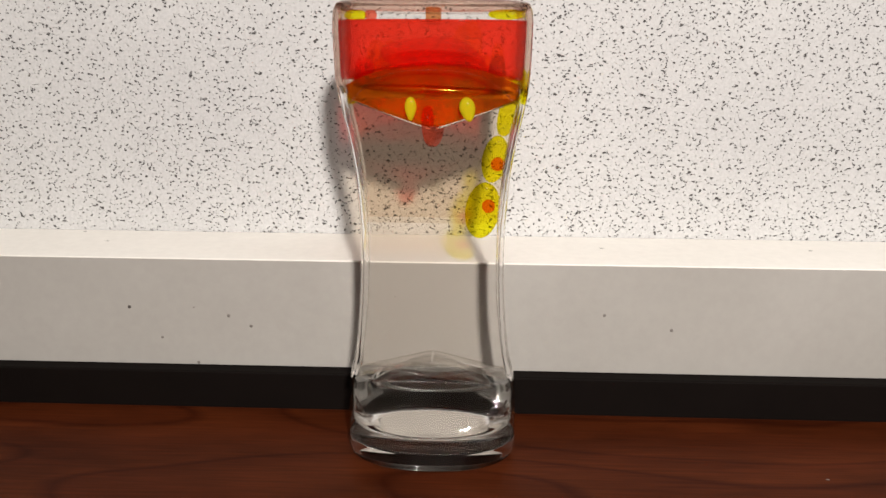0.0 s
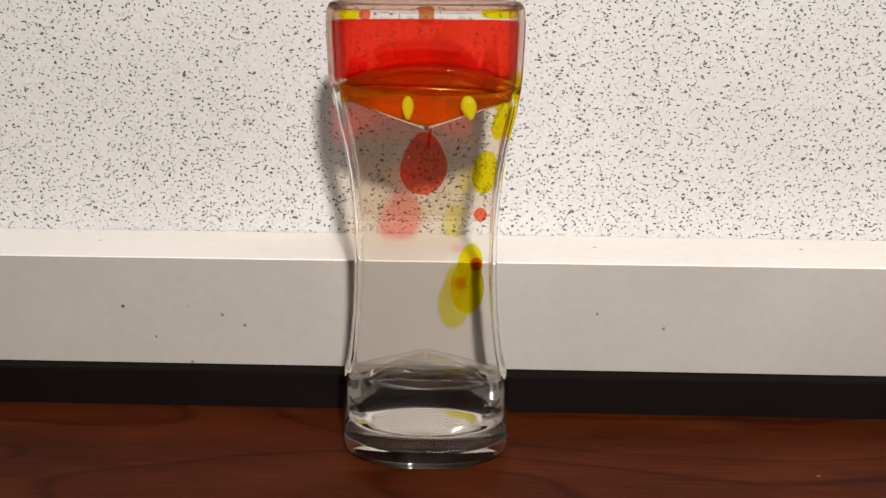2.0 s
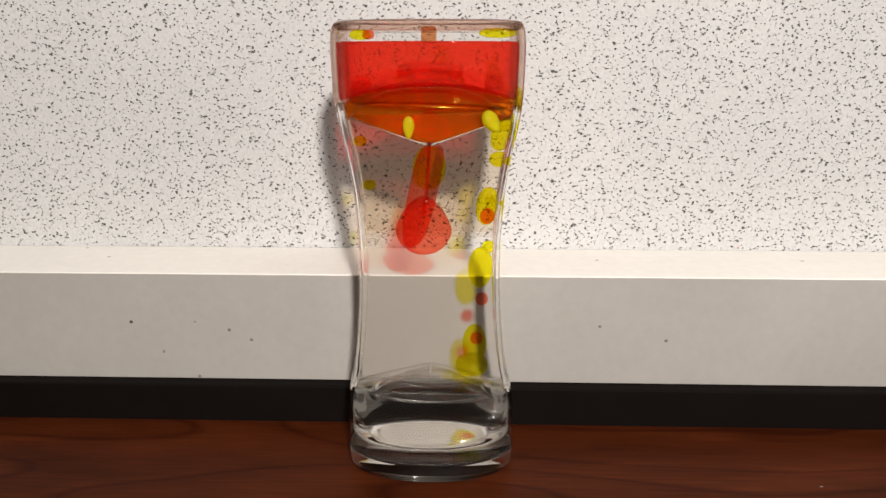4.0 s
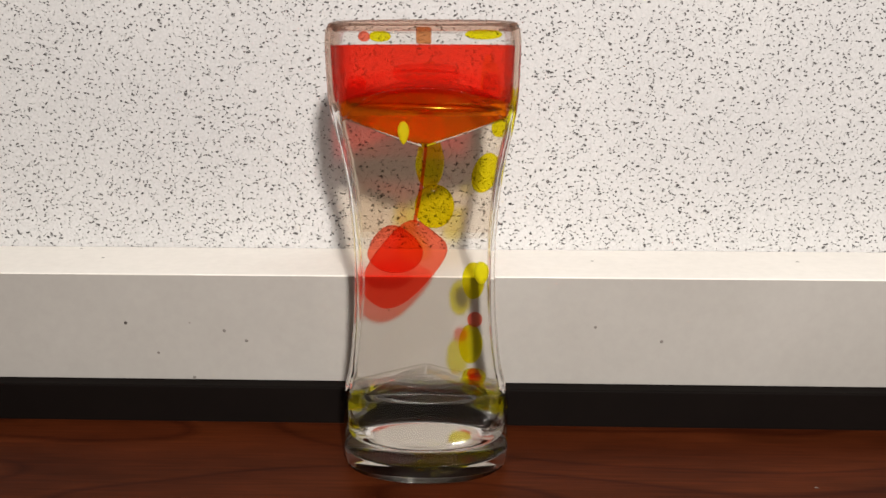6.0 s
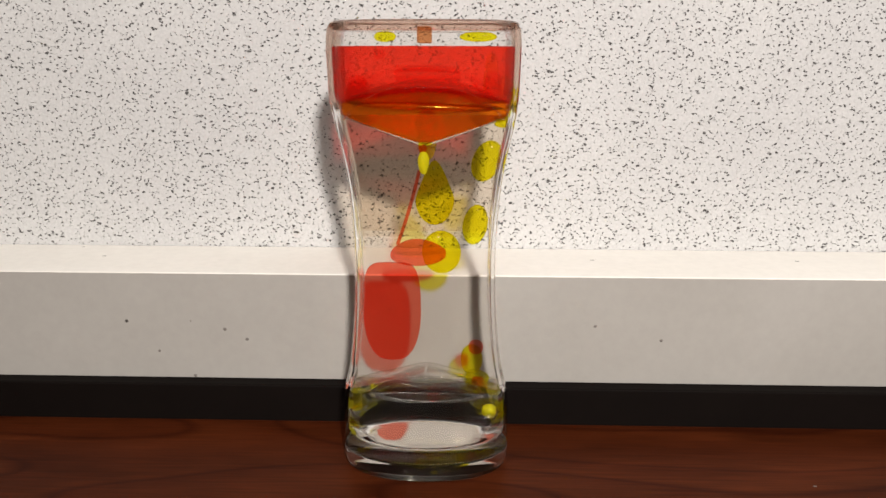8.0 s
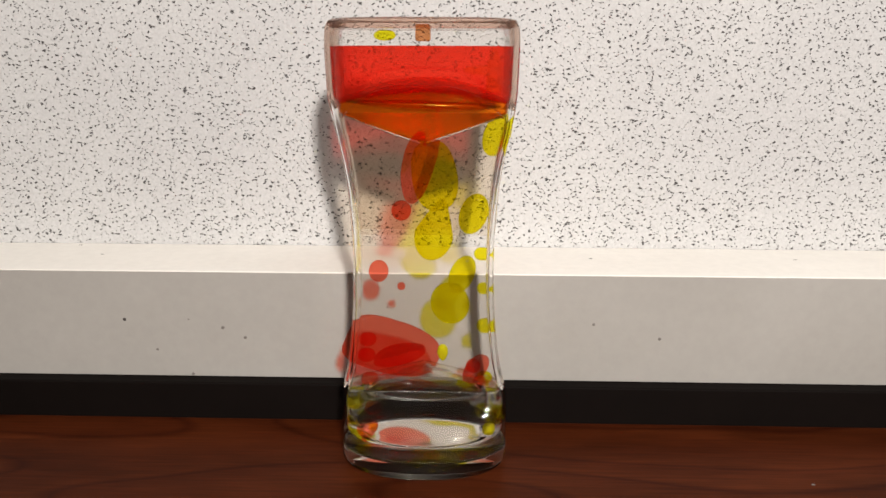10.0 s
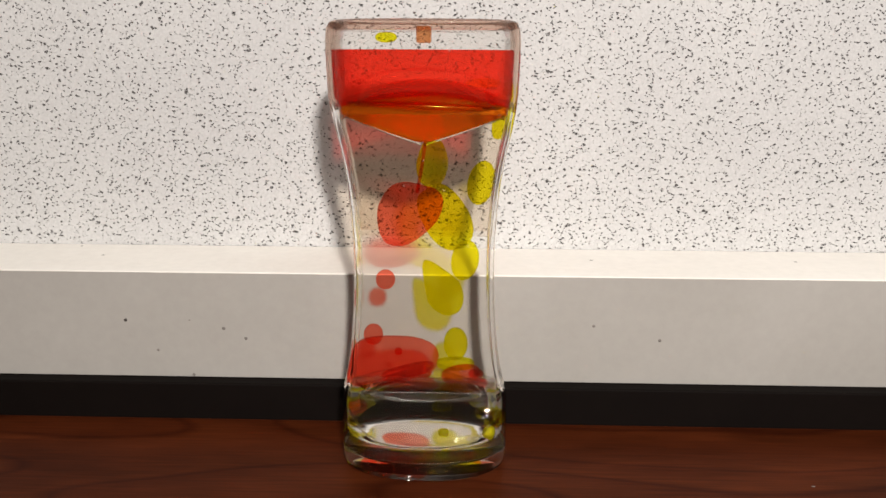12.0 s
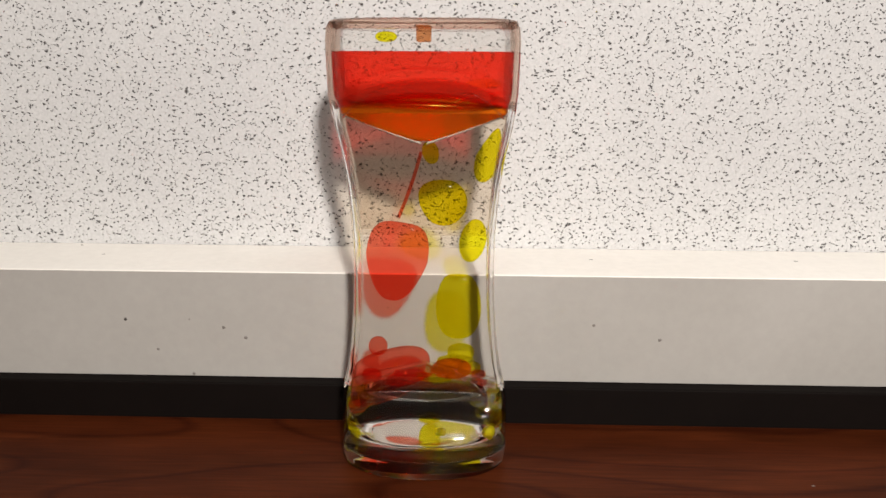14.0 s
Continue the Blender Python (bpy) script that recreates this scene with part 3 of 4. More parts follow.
def motions():
    walk(red_pool, [(t, pose(-0.0006, 0, z)) for t, z in ((0, 0.0004), (3, 0), (5.5, -0.0009), (8, -0.0016), (11, -0.0024), (14, -0.0034))])
    glide(yellow_a, 2.5, [(0, 17.8, 95.2, 0, 10, 0), (0.5, 16.8, 88.7, 0, 10, 0), (1, 15.4, 81.4, 0, 10, 0), (1.5, 13.9, 68.0, 0, 8, 0), (2, 13.0, 61.2, 0, 5, 0), (2.5, 12.9, 55.5, 0, 3, 0), (3, 13.1, 50.0, 0, 0, 0), (4.3, 13.7, 37.3, 0, 0, 20), (5.3, 14.3, 31.4, 0, 0, 70), (5.5, 14.3, 30.3, 0, 0, 78), (6.5, 16.4, 27.6, 0, 0, 80), (8, 18.7, 18.3, 0, 0, 60), (14, 19.6, 14.9, 0, 0, 60)])
    glide(yellow_b, 2.9, [(0, 14.4, 79.4, 0, 8, 0), (0.5, 13.8, 73.9, 0, 8, 0), (1, 12.5, 64.9, 0, 5, 0), (1.5, 12.4, 61.0, 0, 3, 0), (2, 12.3, 54.2, 0, 0, 0), (2.5, 12.3, 48.8, 0, 0, 0), (3, 12.6, 42.7, 0, 0, 0), (4.2, 12.7, 31.5, 0, 0, 60), (5, 15.7, 27.2, 0, 0, 78), (5.5, 19.9, 20.0, 0, 0, 60), (14, 21.1, 14.1, 0, 0, 60)])
    glide(yellow_d, 3.4, [(0, 21.3, 108.5, 62, 12, 0), (0.5, 21.2, 105.3, 25, 15, 0), (1, 19.8, 101.4, 10, 15, 0), (1.5, 18.4, 97.4, 0, 12, 0), (2, 17.1, 90.7, 0, 8, 0), (2.5, 16.2, 84.6, 0, 6, 0), (3, 15.8, 78.7, 0, 5, 0), (5.5, 14.1, 45.4, 0, 0, 0), (6, 13.8, 39.9, 0, 0, 0), (6.5, 13.6, 34.5, 0, 0, 25), (7, 13.1, 30.8, 0, 5, 66), (7.5, 13.8, 28.9, 0, 6, 78), (8, 16.1, 27.6, 0, 8, 80), (10.3, -21.7, 6.5, 0, 0, 60), (14, -22.5, 8.7, 0, 0, 60)])
    glide(yellow_e, 3.4, [(0, 18.0, 118.0, 75, 0, 0), (1.2, 20.5, 115.4, 75, 0, 0), (2, 22.5, 106.3, 40, 20, 0), (2.5, 20.1, 104.2, 15, 15, 0), (3, 18.9, 98.4, 0, 10, 0), (5.5, 14.8, 67.0, 0, 4, 0), (6, 14.5, 61.2, 0, 0, 0), (6.5, 14.0, 54.8, 0, 0, 0), (7, 14.2, 49.1, 0, 0, 0), (7.5, 14.4, 41.8, 0, 0, 0), (8, 14.2, 34.1, 0, 0, 20), (9.2, 15.2, 27.9, 0, 0, 75), (10.3, 11.3, 23.1, 0, 0, 70), (14, 1.0, 11.9, 0, 0, 60)])
    glide(yellow_f, 2.5, [(0, 17.9, 118.9, 75, 0, 0), (3, 21.6, 113.0, 70, 10, 0), (5.5, 19.4, 99.4, 0, 22, 0), (6, 17.8, 95.8, 0, 20, 0), (6.5, 16.9, 91.3, 0, 15, 0), (7, 16.1, 87.1, 0, 15, 0), (7.5, 15.3, 83.0, 0, 10, 0), (8, 14.8, 79.3, 0, 10, 0), (10.5, 10.8, 57.8, 0, 25, 0), (11, 10.5, 52.7, 0, 25, 0), (11.5, 9.8, 46.8, 0, 15, 0), (12, 9.4, 39.6, 0, 0, 20), (12.5, 11.1, 34.3, 0, 0, 65), (13, 12.7, 32.3, 0, 0, 72), (14, 13.9, 31.1, 0, 0, 74)])
    glide(yellow_g, 2.9, [(0, 18.0, 118.8, 75, 0, 0), (5.5, 21.3, 120.4, 75, 0, 0), (6, 22.7, 113.1, 68, 12, 0), (6.5, 22.0, 109.0, 40, 20, 0), (7, 21.2, 106.2, 20, 25, 0), (7.5, 20.2, 104.0, 8, 25, 0), (8, 18.1, 99.1, 0, 22, 0), (10.5, 14.5, 78.6, 0, 20, 0), (11, 14.0, 74.8, 0, 20, 0), (11.5, 13.1, 70.3, 0, 15, 0), (12, 12.1, 67.5, 0, 10, 0), (12.5, 11.0, 62.7, 0, 10, 0), (13, 10.3, 56.7, 0, 0, 0), (13.5, 10.7, 46.9, 0, 0, 20), (14, 11.1, 36.3, 0, 0, 55)])
    glide(yellow_h, 3.2, [(0, 17.9, 118.8, 75, 0, 0), (7.6, 21.2, 121.8, 75, 0, 0), (8.2, 22.7, 114.5, 70, 10, 0), (10.5, 20.5, 104.3, 8, 20, 0), (11, 19.0, 99.8, 0, 20, 0), (11.5, 17.9, 96.4, 0, 15, 0), (12, 16.8, 92.2, 0, 12, 0), (12.5, 16.2, 88.0, 0, 10, 0), (13, 15.0, 83.7, 0, 12, 0), (13.5, 14.4, 79.0, 0, 15, 0), (14, 14.5, 73.6, 0, 12, 0)])
    glide(yellow_i, 3.4, [(0, 17.9, 118.8, 75, 0, 0), (11.3, 21.5, 121.7, 75, 0, 0), (12, 22.8, 112.8, 68, 12, 0), (12.5, 22.4, 109.1, 35, 25, 0), (13, 21.2, 106.0, 15, 22, 0), (13.5, 19.9, 103.0, 5, 20, 0), (14, 18.8, 99.2, 0, 18, 0)])
    glide(yellow_c, 3.2, [(0, -13.2, 122.6, 75, 0, 0), (3, -2.2, 108.5, 75, 0, 0), (4, -0.8, 96.9, 45, 0, 0), (5.5, 1.8, 88.0, 18, 0, 0), (6, 2.2, 85.2, 8, 0, 0), (6.5, 2.4, 82.4, 0, 0, 0), (7, 2.8, 78.6, 0, 0, 0), (7.5, 2.8, 75.1, 0, 0, 0), (8, 4.3, 70.2, 10, -10, 0), (10.5, 8.2, 47.1, 0, -20, 0), (11, 9.1, 40.6, 0, -10, 0), (11.5, 9.4, 35.7, 0, 0, 25), (12, 9.4, 32.4, 0, 0, 65), (14, 2.9, 28.5, 0, 0, 80)])
    glide(yellow_j, 3.4, [(0, 7.2, 121.9, 75, 0, 0), (5, -0.3, 108.0, 75, 0, 0), (5.5, 0.3, 103.5, 68, 0, 0), (6, 0.9, 99.2, 56, 0, 0), (6.5, 1.4, 96.0, 48, 0, 0), (7, 0.7, 93.0, 40, 0, 0), (7.5, 1.3, 90.0, 30, 0, 0), (8, 2.2, 87.3, 18, 0, 0), (10.5, 2.6, 71.3, 0, 15, 0), (11, 3.3, 67.0, 0, -10, 0), (11.5, 4.0, 62.4, 10, -35, 0), (12, 5.3, 57.0, 30, -30, 0), (12.5, 8.7, 52.3, 20, -30, 0), (13, 10.0, 44.7, 0, -20, 0), (13.5, 10.5, 37.2, 0, 0, 35), (14, 9.5, 32.7, 0, 0, 65)])
    glide(yellow_k, 2.5, [(0, 10.4, 123.6, 75, 0, 0), (8, 0.0, 109.6, 78, 0, 0), (9.2, 1.3, 100.0, 55, 0, 0), (10.5, 4.0, 89.7, 8, -15, 0), (11, 5.3, 86.9, 5, -15, 0), (11.5, 6.0, 84.0, 0, -20, 0), (12, 6.2, 80.7, 0, -30, 0), (12.5, 7.7, 77.3, 10, -40, 0), (13, 9.5, 66.8, 20, -20, 0), (13.5, 10.1, 57.0, 5, 0, 0), (14, 10.2, 51.4, 0, 0, 0)])
    glide(yellow_l, 2.9, [(0, -17.2, 121.0, 75, 0, 0), (10.3, 0.5, 107.3, 80, 0, 0), (11.5, 1.1, 100.1, 70, 0, 0), (12, 1.8, 98.0, 58, 0, 0), (12.5, 2.2, 95.7, 40, 0, 0), (13, 3.2, 92.9, 22, 0, 0), (13.5, 4.1, 89.1, 5, 0, 0), (14, 5.3, 85.8, 0, -60, 0)])
    glide(yellow_m, 3.2, [(0, 14.5, 122.0, 75, 0, 0), (13, 0.3, 107.7, 50, 0, 0), (14, 1.2, 101.2, 10, -15, 0)])
    glide(red_a, 1.6, [(0, -0.6, 107.4, 77, 0, 0), (0.5, -0.7, 105.3, 70, 0, 0), (1, -0.8, 101.5, 61, 0, 0), (1.5, -1.2, 96.9, 54, 0, 0), (2, -1.4, 92.5, 42, 0, 0), (2.5, -2.1, 89.3, 28, 0, 0), (3, -2.5, 84.8, 0, 0, 0), (4.2, -2.7, 76.9, 0, 0, 10), (5.5, -10.0, 70.8, 0, -6, 26), (6, -10.1, 70.9, 0, -4, 28), (6.5, -9.3, 71.0, 0, -4, 32), (7, -3.7, 71.3, 0, -8, 42), (7.5, -1.5, 70.5, 0, -4, 52), (8, -3.0, 70.0, 0, -3, 56), (9, -10.3, 52.5, 0, -10, 50), (10.5, -7.8, 31.4, 0, -20, 60), (11, -7.3, 30.4, 0, -20, 62), (12, -6.2, 30.2, 0, -15, 68), (13, -5.6, 29.5, 0, -15, 72), (14, -6.1, 28.3, 0, -15, 76)])
    glide(red_b, 2.0, [(0, -1.7, 124.8, 60, 86, 35), (2.9, -1.5, 123.3, 60, 86, 35), (3.3, -1.0, 117.0, 70, 45, 15), (3.7, -1.8, 99.0, 80, 6, 0), (4.4, -4.6, 78.6, 42, 26, 8), (5.5, -7.7, 66.4, 0, 42, 16), (6, -8.2, 65.8, 0, 38, 12), (6.5, -8.9, 64.7, 0, 31, 8), (7, -10.0, 60.8, 0, 20, 4), (7.5, -11.0, 56.8, 0, 8, 0), (8, -11.5, 50.6, 0, 0, 0), (8.6, -11.7, 45.5, 0, -20, 8), (9.4, -11.5, 40.4, 0, -48, 16), (10.5, -10.1, 36.3, 0, -72, 22), (11, -10.1, 35.3, 0, -73, 25), (11.5, -10.2, 34.1, 0, -74, 28), (12, -10.4, 33.1, 0, -76, 33), (12.5, -10.7, 31.9, 0, -78, 38), (13, -11.0, 30.8, 0, -80, 42), (13.5, -11.2, 29.5, 0, -82, 44), (14, -11.3, 28.5, 0, -84, 46)])
    glide(red_d, 0.9, [(0, -1.2, 125.5, 0, 0, 80), (8.2, 0.2, 124.3, 0, 0, 80), (8.9, 0.2, 115.8, 40, 0, 40), (9.5, -0.4, 106.4, 72, 0, 0), (10.5, -2.9, 91.9, 55, 15, 46), (11, -3.3, 89.5, 46, 15, 40), (11.5, -4.4, 87.0, 33, 15, 33), (12, -5.7, 82.9, 20, 25, 26), (12.5, -6.9, 79.5, 8, 30, 15), (13, -8.2, 75.3, 0, 28, 0), (13.5, -8.9, 71.3, 0, 18, 0), (14, -9.3, 68.3, 0, 8, 0)])
    glide(red_e, 1.2, [(0, 18.6, 93.9, 0, 0, 0), (0.5, 17.6, 89.6, 0, 0, 0), (1, 17.0, 85.7, 0, 0, 0), (1.5, 16.9, 82.0, 0, 0, 0), (2, 15.9, 78.0, 0, 0, 0), (2.5, 15.6, 73.9, 0, 0, 0), (3, 15.7, 69.6, 0, 0, 0), (5.5, 15.2, 33.8, 0, 0, 0), (6, 14.8, 30.5, 0, 0, 30), (8, 16.2, 27.8, 0, 0, 60), (14, 17.7, 26.7, 0, 0, 70)])
    glide(red_f, 1.6, [(0, 16.2, 81.0, 0, 0, 0), (0.5, 15.9, 76.2, 0, 0, 0), (1, 15.4, 71.9, 0, 0, 0), (1.5, 15.2, 67.5, 0, 0, 0), (2, 14.9, 62.1, 0, 0, 0), (2.5, 14.6, 58.3, 0, 0, 0), (3, 14.1, 53.2, 0, 0, 0), (5.5, 14.9, 30.6, 0, 0, 30), (6.5, 15.8, 28.0, 0, 0, 60), (10.3, -24.6, 12.5, 0, 0, 0), (14, -24.6, 16.7, 0, 0, 0)])
    glide(red_g, 2.0, [(0, 16.4, 117.0, 0, 0, 0), (2.4, 18.4, 117.9, 0, 0, 0), (3.2, 18.0, 117.2, 0, 0, 0), (3.8, 17.4, 92.0, 40, 0, 0), (5.5, 15.1, 51.2, 0, 0, 0), (6, 15.1, 48.7, 0, 0, 0), (6.5, 15.6, 46.2, 0, 0, 0), (7, 14.9, 42.6, 0, 0, 0), (7.5, 14.8, 40.6, 0, 0, 0), (8, 15.5, 38.9, 0, 0, 0), (10.5, 15.2, 30.7, 0, 0, 20), (12, 16.1, 29.6, 0, 0, 55), (14, 16.9, 29.2, 0, 0, 60)])
    glide(red_h, 2.3, [(0, -2.0, 110.2, 0, 0, 0), (8.2, 0.0, 110.8, 0, 0, 0), (8.8, -2.0, 100.2, 0, 0, 0), (10.5, -9.4, 78.7, 0, 0, 0), (11, -10.6, 73.6, 0, 0, 0), (11.5, -11.9, 67.9, 0, 0, 0), (12, -13.1, 61.1, 0, 0, 0), (12.5, -14.3, 55.7, 0, 0, 0), (13, -14.9, 50.0, 0, 0, 0), (13.5, -15.5, 43.7, 0, 0, 0), (14, -15.8, 38.3, 0, 0, 0)])
    glide(red_i, 0.9, [(0, -1.9, 110.3, 0, 0, 0), (8, -0.0, 111.5, 0, 0, 0), (8.7, -7.3, 83.6, 0, 0, 0), (10.5, -15.3, 60.8, 0, 0, 0), (11, -15.8, 54.3, 0, 0, 0), (11.5, -16.5, 48.4, 0, 0, 0), (12, -17.1, 43.1, 0, 0, 0), (12.5, -17.3, 37.9, 0, 0, 0), (14, -17.8, 28.9, 0, 0, 50)])
    glide(red_j, 1.2, [(0, -1.9, 110.3, 0, 0, 0), (7.6, -0.1, 109.1, 0, 0, 0), (8.4, -3.8, 90.8, 0, 0, 0), (10.5, -8.0, 53.5, 0, 0, 0), (11, -8.3, 48.4, 0, 0, 0), (11.5, -8.9, 42.2, 0, 0, 0), (14, -9.3, 29.3, 0, 0, 0)])
    glide(red_k, 1.6, [(0, 16.3, 118.6, 70, 0, 0), (8.2, 19.7, 121.9, 80, 0, 0), (9.5, 17.3, 40.3, 60, 0, 0), (10.5, 15.5, 29.6, 50, 0, 30), (11, 15.2, 29.5, 40, 0, 30), (11.5, 13.8, 29.3, 30, 0, 40), (12, 11.1, 29.5, 10, 0, 40), (13, 9.2, 30.6, 0, 0, 50), (14, 8.3, 31.0, 0, 0, 30)])
    glide(funnel_drop_a, -7.4, [(0, -6.7, 111.0, 0, 0, 0), (1.5, -5.1, 111.0, 0, 0, 0), (3, -6.9, 110.5, 0, 0, 0), (5.5, -5.1, 109.7, 0, 0, 0), (6.5, -7.6, 108.6, 30, 0, 0), (7.6, -1.0, 106.0, 60, 0, 0), (8.6, -0.4, 84.0, 20, 0, 0), (10.3, 6.0, 30.0, 0, 0, 40), (11, 6.0, 13.0, 0, 0, 60), (14, 5.0, 12.6, 0, 0, 60)])
    glide(funnel_drop_b, -7.4, [(0, 9.4, 110.9, 0, -12, 0), (1.5, 11.7, 111.2, 0, -12, 0), (3, 11.9, 110.7, 0, -20, 0), (4, 17.5, 112.0, 30, -30, 0), (4.6, 19.4, 104.0, 40, 0, 0), (6.2, 16.6, 62.0, 20, 0, 0), (7.6, 19.0, 31.0, 0, 0, 30), (8.4, 20.0, 16.0, 0, 0, 60), (14, 20.0, 13.6, 0, 0, 60)])
    glide(strand_a, 2.3, [(0, -0.6, 106.2, 0, -0.2, 0), (2, -0.2, 97.9, 0, 2.9, 0), (2.5, -0.7, 96.1, 0, 1.4, 0), (3, -0.2, 92.6, 0, -0.2, 0), (4.2, -3.0, 81.4, 0, 5.4, 0), (5.5, -3.3, 80.9, 0, 6.6, 0), (6, -3.9, 80.4, 0, 8.6, 0), (6.5, -5.4, 78.9, 0, 11.7, 0), (7, -6.8, 76.9, 0, 13.4, 0), (7.5, -8.4, 74.9, 0, 15.3, 0), (8, -9.5, 72.7, 0, 16.6, 0), (8.6, -1.9, 97.9, 0, 15.5, 0), (9.2, 0.3, 114.1, 0, 58.6, 0), (10, -2.1, 117.0, 0, 85.4, 0), (14, -2.2, 117.2, 0, 85.3, 0)])
    glide(strand_b, 0.9, [(0, -8.2, 114.4, 0, 82.2, 0), (9, -5.6, 119.0, 0, 82.5, 0), (9.8, -0.3, 106.4, 0, 32.8, 0), (10.5, -0.6, 99.0, 0, 1.8, 0), (11.5, -1.9, 93.1, 0, 4.0, 0), (12, -2.9, 89.3, 0, 8.1, 0), (12.5, -4.3, 87.3, 0, 13.3, 0), (13, -6.2, 84.8, 0, 16.6, 0), (13.5, -7.9, 83.1, 0, 19.7, 0), (14, -8.6, 81.3, 0, 19.1, 0)])
    walk(yellow_bead_a, [(0.00, mm(24.0, -1.0, 113.5)), (2.60, mm(24.0, -1.0, 113.5)), (3.41, mm(20.3, 0.0, 100.0)), (4.08, mm(17.6, 0.0, 70.0)), (4.76, mm(19.2, 0.0, 36.0)), (5.30, mm(-2.0, -5.0, 3.0)), (14.00, mm(-2.0, -5.0, 3.0))])
    walk(yellow_bead_b, [(0.00, mm(24.0, -0.5, 114.4)), (2.92, mm(24.0, -0.5, 114.4)), (3.71, mm(20.3, 0.0, 100.0)), (4.37, mm(17.6, 0.0, 70.0)), (5.02, mm(19.2, 0.0, 36.0)), (5.55, mm(2.0, -2.0, 2.6)), (14.00, mm(2.0, -2.0, 2.6))])
    walk(yellow_bead_c, [(0.00, mm(24.0, 0.0, 115.3)), (3.24, mm(24.0, 0.0, 115.3)), (4.01, mm(20.3, 0.0, 100.0)), (4.65, mm(17.6, 0.0, 70.0)), (5.29, mm(19.2, 0.0, 36.0)), (5.80, mm(6.0, -6.0, 3.0)), (14.00, mm(6.0, -6.0, 3.0))])
    walk(yellow_bead_d, [(0.00, mm(24.0, 0.5, 116.2)), (3.56, mm(24.0, 0.5, 116.2)), (4.31, mm(20.3, 0.0, 100.0)), (4.93, mm(17.6, 0.0, 70.0)), (5.55, mm(19.2, 0.0, 36.0)), (6.05, mm(10.0, -3.0, 2.6)), (14.00, mm(10.0, -3.0, 2.6))])
    walk(yellow_bead_e, [(0.00, mm(24.0, 1.0, 117.1)), (7.48, mm(24.0, 1.0, 117.1)), (8.39, mm(20.3, 0.0, 100.0)), (9.14, mm(17.6, 0.0, 70.0)), (9.90, mm(19.2, 0.0, 36.0)), (10.50, mm(14.0, -6.0, 2.8)), (14.00, mm(14.0, -6.0, 2.8))])
    walk(yellow_bead_f, [(0.00, mm(24.0, 1.5, 118.0)), (7.80, mm(24.0, 1.5, 118.0)), (8.69, mm(20.3, 0.0, 100.0)), (9.42, mm(17.6, 0.0, 70.0)), (10.16, mm(19.2, 0.0, 36.0)), (10.75, mm(4.0, 3.0, 2.8)), (14.00, mm(4.0, 3.0, 2.8))])
    walk(yellow_bead_g, [(0.00, mm(24.0, 2.0, 118.9)), (8.12, mm(24.0, 2.0, 118.9)), (8.98, mm(20.3, 0.0, 100.0)), (9.70, mm(17.6, 0.0, 70.0)), (10.42, mm(19.2, 0.0, 36.0)), (11.00, mm(9.0, 4.0, 2.6)), (14.00, mm(9.0, 4.0, 2.6))])
    walk(yellow_bead_h, [(0.00, mm(24.0, 2.5, 119.8)), (8.44, mm(24.0, 2.5, 119.8)), (9.28, mm(20.3, 0.0, 100.0)), (9.99, mm(17.6, 0.0, 70.0)), (10.69, mm(19.2, 0.0, 36.0)), (11.25, mm(0.0, 5.0, 3.0)), (14.00, mm(0.0, 5.0, 3.0))])
    walk(yellow_bead_i, [(0.00, mm(-24.4, -1.0, 113.0)), (3.20, mm(-24.4, -1.0, 113.0)), (3.83, mm(-20.3, 0.0, 100.0)), (4.36, mm(-17.6, 0.0, 70.0)), (4.88, mm(-19.2, 0.0, 36.0)), (5.30, mm(-22.5, -3.0, 15.0)), (14.00, mm(-22.5, -3.0, 15.0))])
    walk(yellow_bead_j, [(0.00, mm(-24.4, 0.0, 114.3)), (3.50, mm(-24.4, 0.0, 114.3)), (4.13, mm(-20.3, 0.0, 100.0)), (4.65, mm(-17.6, 0.0, 70.0)), (5.18, mm(-19.2, 0.0, 36.0)), (5.60, mm(-22.8, 0.0, 10.0)), (14.00, mm(-22.8, 0.0, 10.0))])
    walk(yellow_bead_k, [(0.00, mm(-24.4, 1.0, 115.6)), (3.80, mm(-24.4, 1.0, 115.6)), (4.43, mm(-20.3, 0.0, 100.0)), (4.96, mm(-17.6, 0.0, 70.0)), (5.48, mm(-19.2, 0.0, 36.0)), (5.90, mm(-22.0, 2.0, 19.0)), (14.00, mm(-22.0, 2.0, 19.0))])
    walk(yellow_bead_l, [(0.00, mm(24.4, 2.0, 116.9)), (4.10, mm(24.4, 2.0, 116.9)), (4.73, mm(20.3, 0.0, 100.0)), (5.25, mm(17.6, 0.0, 70.0)), (5.78, mm(19.2, 0.0, 36.0)), (6.20, mm(22.5, -2.0, 17.0)), (14.00, mm(22.5, -2.0, 17.0))])
    walk(red_bead_a, [(0.00, mm(-21.0, -1.0, 118.0)), (8.00, mm(-21.0, -1.0, 118.0)), (8.66, mm(-20.3, 0.0, 100.0)), (9.21, mm(-17.6, 0.0, 70.0)), (9.76, mm(-19.2, 0.0, 36.0)), (10.20, mm(-17.0, -8.0, 2.6)), (14.00, mm(-17.0, -8.0, 2.6))])
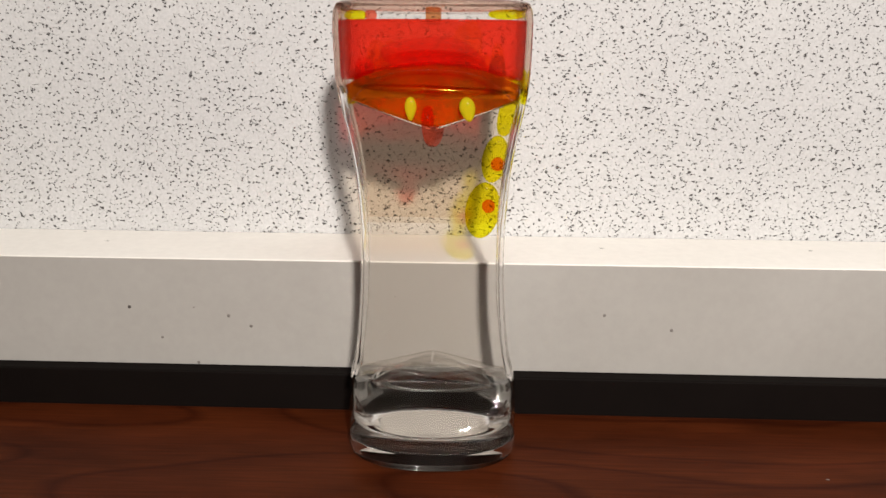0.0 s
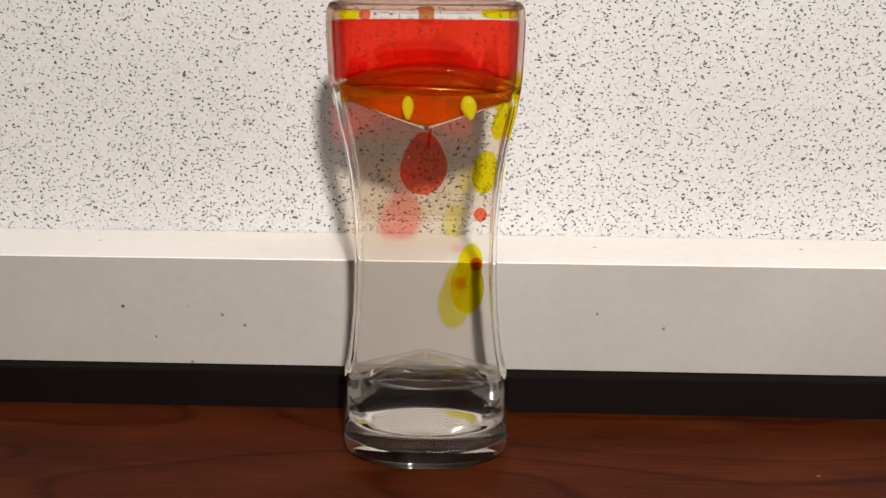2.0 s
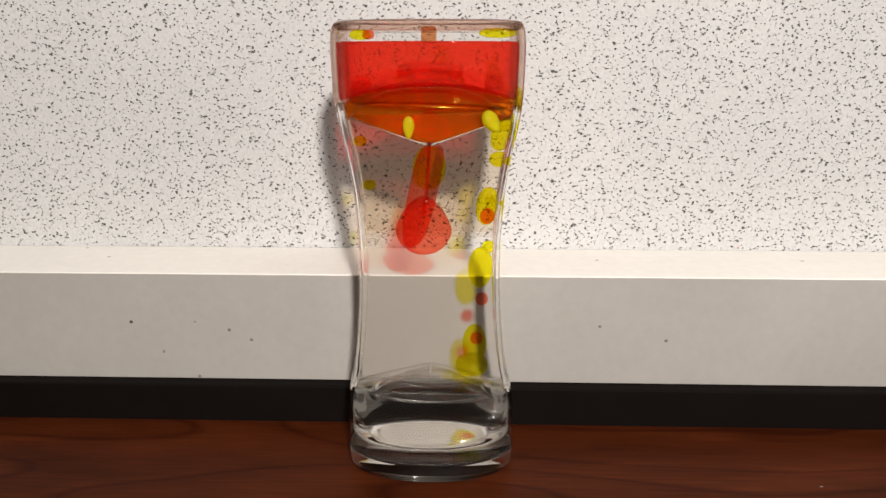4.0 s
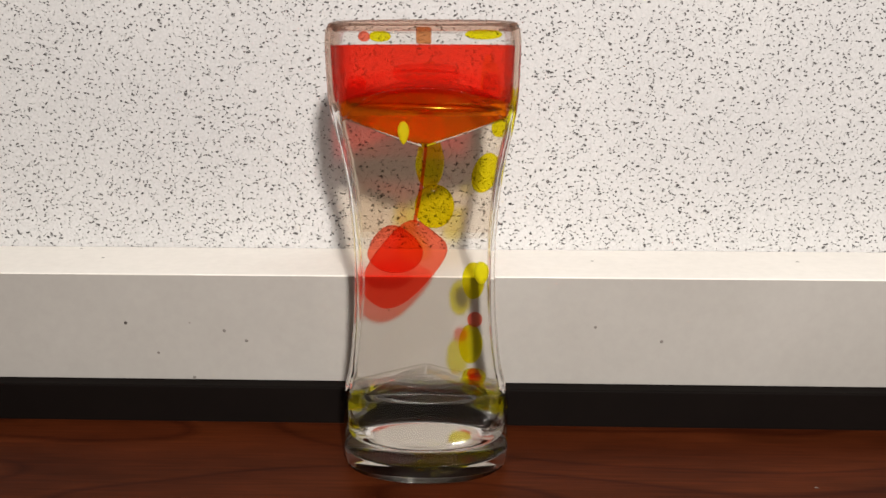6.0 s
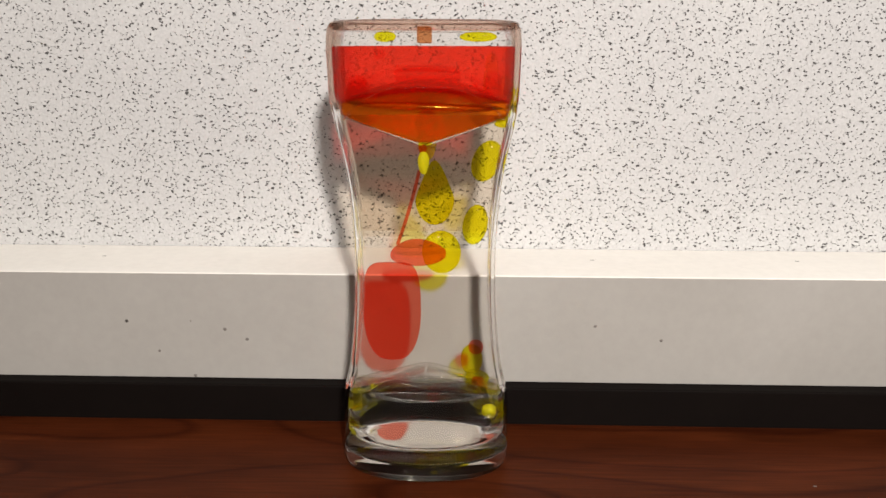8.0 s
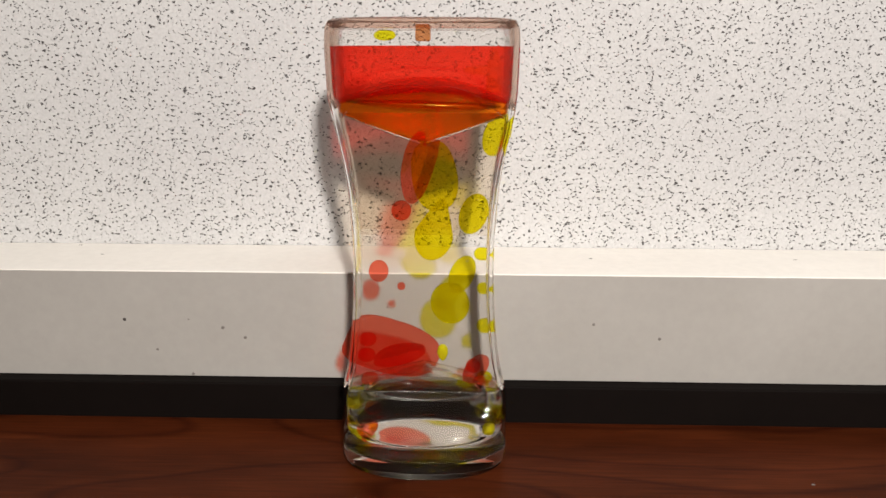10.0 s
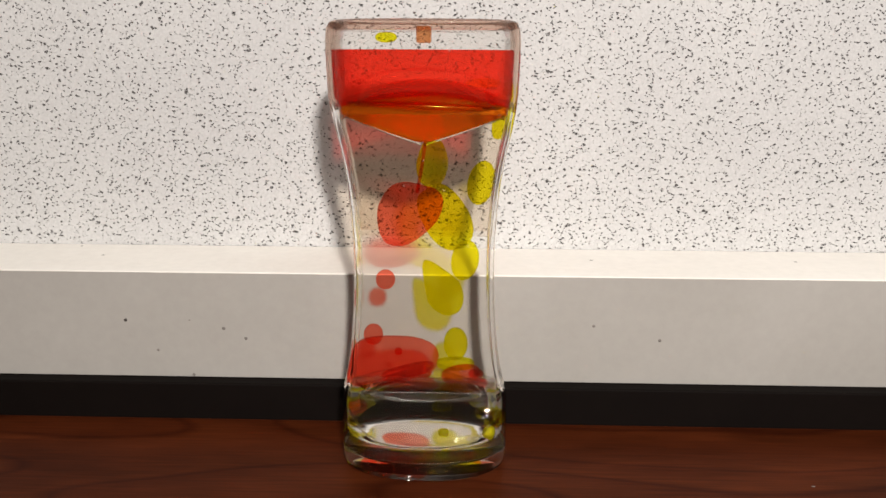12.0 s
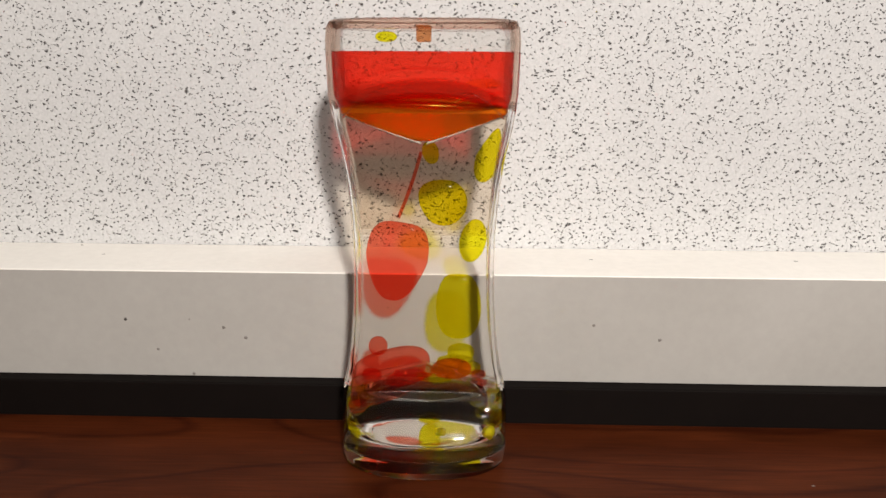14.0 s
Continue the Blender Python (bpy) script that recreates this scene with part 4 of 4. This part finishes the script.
    walk(red_bead_b, [(0.00, mm(-21.0, 0.0, 119.1)), (8.20, mm(-21.0, 0.0, 119.1)), (8.81, mm(-20.3, 0.0, 100.0)), (9.33, mm(-17.6, 0.0, 70.0)), (9.84, mm(-19.2, 0.0, 36.0)), (10.25, mm(-12.0, -10.0, 2.4)), (14.00, mm(-12.0, -10.0, 2.4))])
    walk(red_bead_c, [(0.00, mm(-21.0, 1.0, 120.2)), (8.40, mm(-21.0, 1.0, 120.2)), (8.97, mm(-20.3, 0.0, 100.0)), (9.45, mm(-17.6, 0.0, 70.0)), (9.92, mm(-19.2, 0.0, 36.0)), (10.30, mm(-7.0, -10.5, 2.6)), (14.00, mm(-7.0, -10.5, 2.6))])
    walk(red_bead_d, [(0.00, mm(-21.0, 2.0, 121.3)), (8.60, mm(-21.0, 2.0, 121.3)), (9.12, mm(-20.3, 0.0, 100.0)), (9.56, mm(-17.6, 0.0, 70.0)), (10.00, mm(-19.2, 0.0, 36.0)), (10.35, mm(-2.0, -11.0, 2.4)), (14.00, mm(-2.0, -11.0, 2.4))])
    walk(red_bead_e, [(0.00, mm(-21.0, 3.0, 122.4)), (8.80, mm(-21.0, 3.0, 122.4)), (9.28, mm(-20.3, 0.0, 100.0)), (9.68, mm(-17.6, 0.0, 70.0)), (10.08, mm(-19.2, 0.0, 36.0)), (10.40, mm(-21.5, -4.0, 20.0)), (14.00, mm(-21.5, -4.0, 20.0))])
    walk(stuck_bead_a, [(0.00, mm(-22.6, -2.0, 136.2)), (3.00, mm(-22.4, -2.0, 136.2)), (6.50, mm(-12.5, -2.0, 135.8)), (14.00, mm(-11.5, -2.0, 135.2))])
    walk(stuck_bead_b, [(0.00, mm(20.2, -2.0, 136.6)), (3.00, mm(20.0, -2.0, 136.6)), (8.00, mm(15.0, -2.0, 135.6)), (10.50, mm(17.0, 0.0, 124.0)), (14.00, mm(17.0, 0.0, 122.0))])
    walk(stuck_bead_c, [(0.00, mm(-18.2, -2.4, 136.2)), (3.00, mm(-18.0, -2.4, 136.2)), (6.50, mm(-17.6, -2.4, 135.6)), (10.50, mm(-6.0, 0.0, 121.0)), (14.00, mm(-6.0, 0.0, 121.0))])

motions()
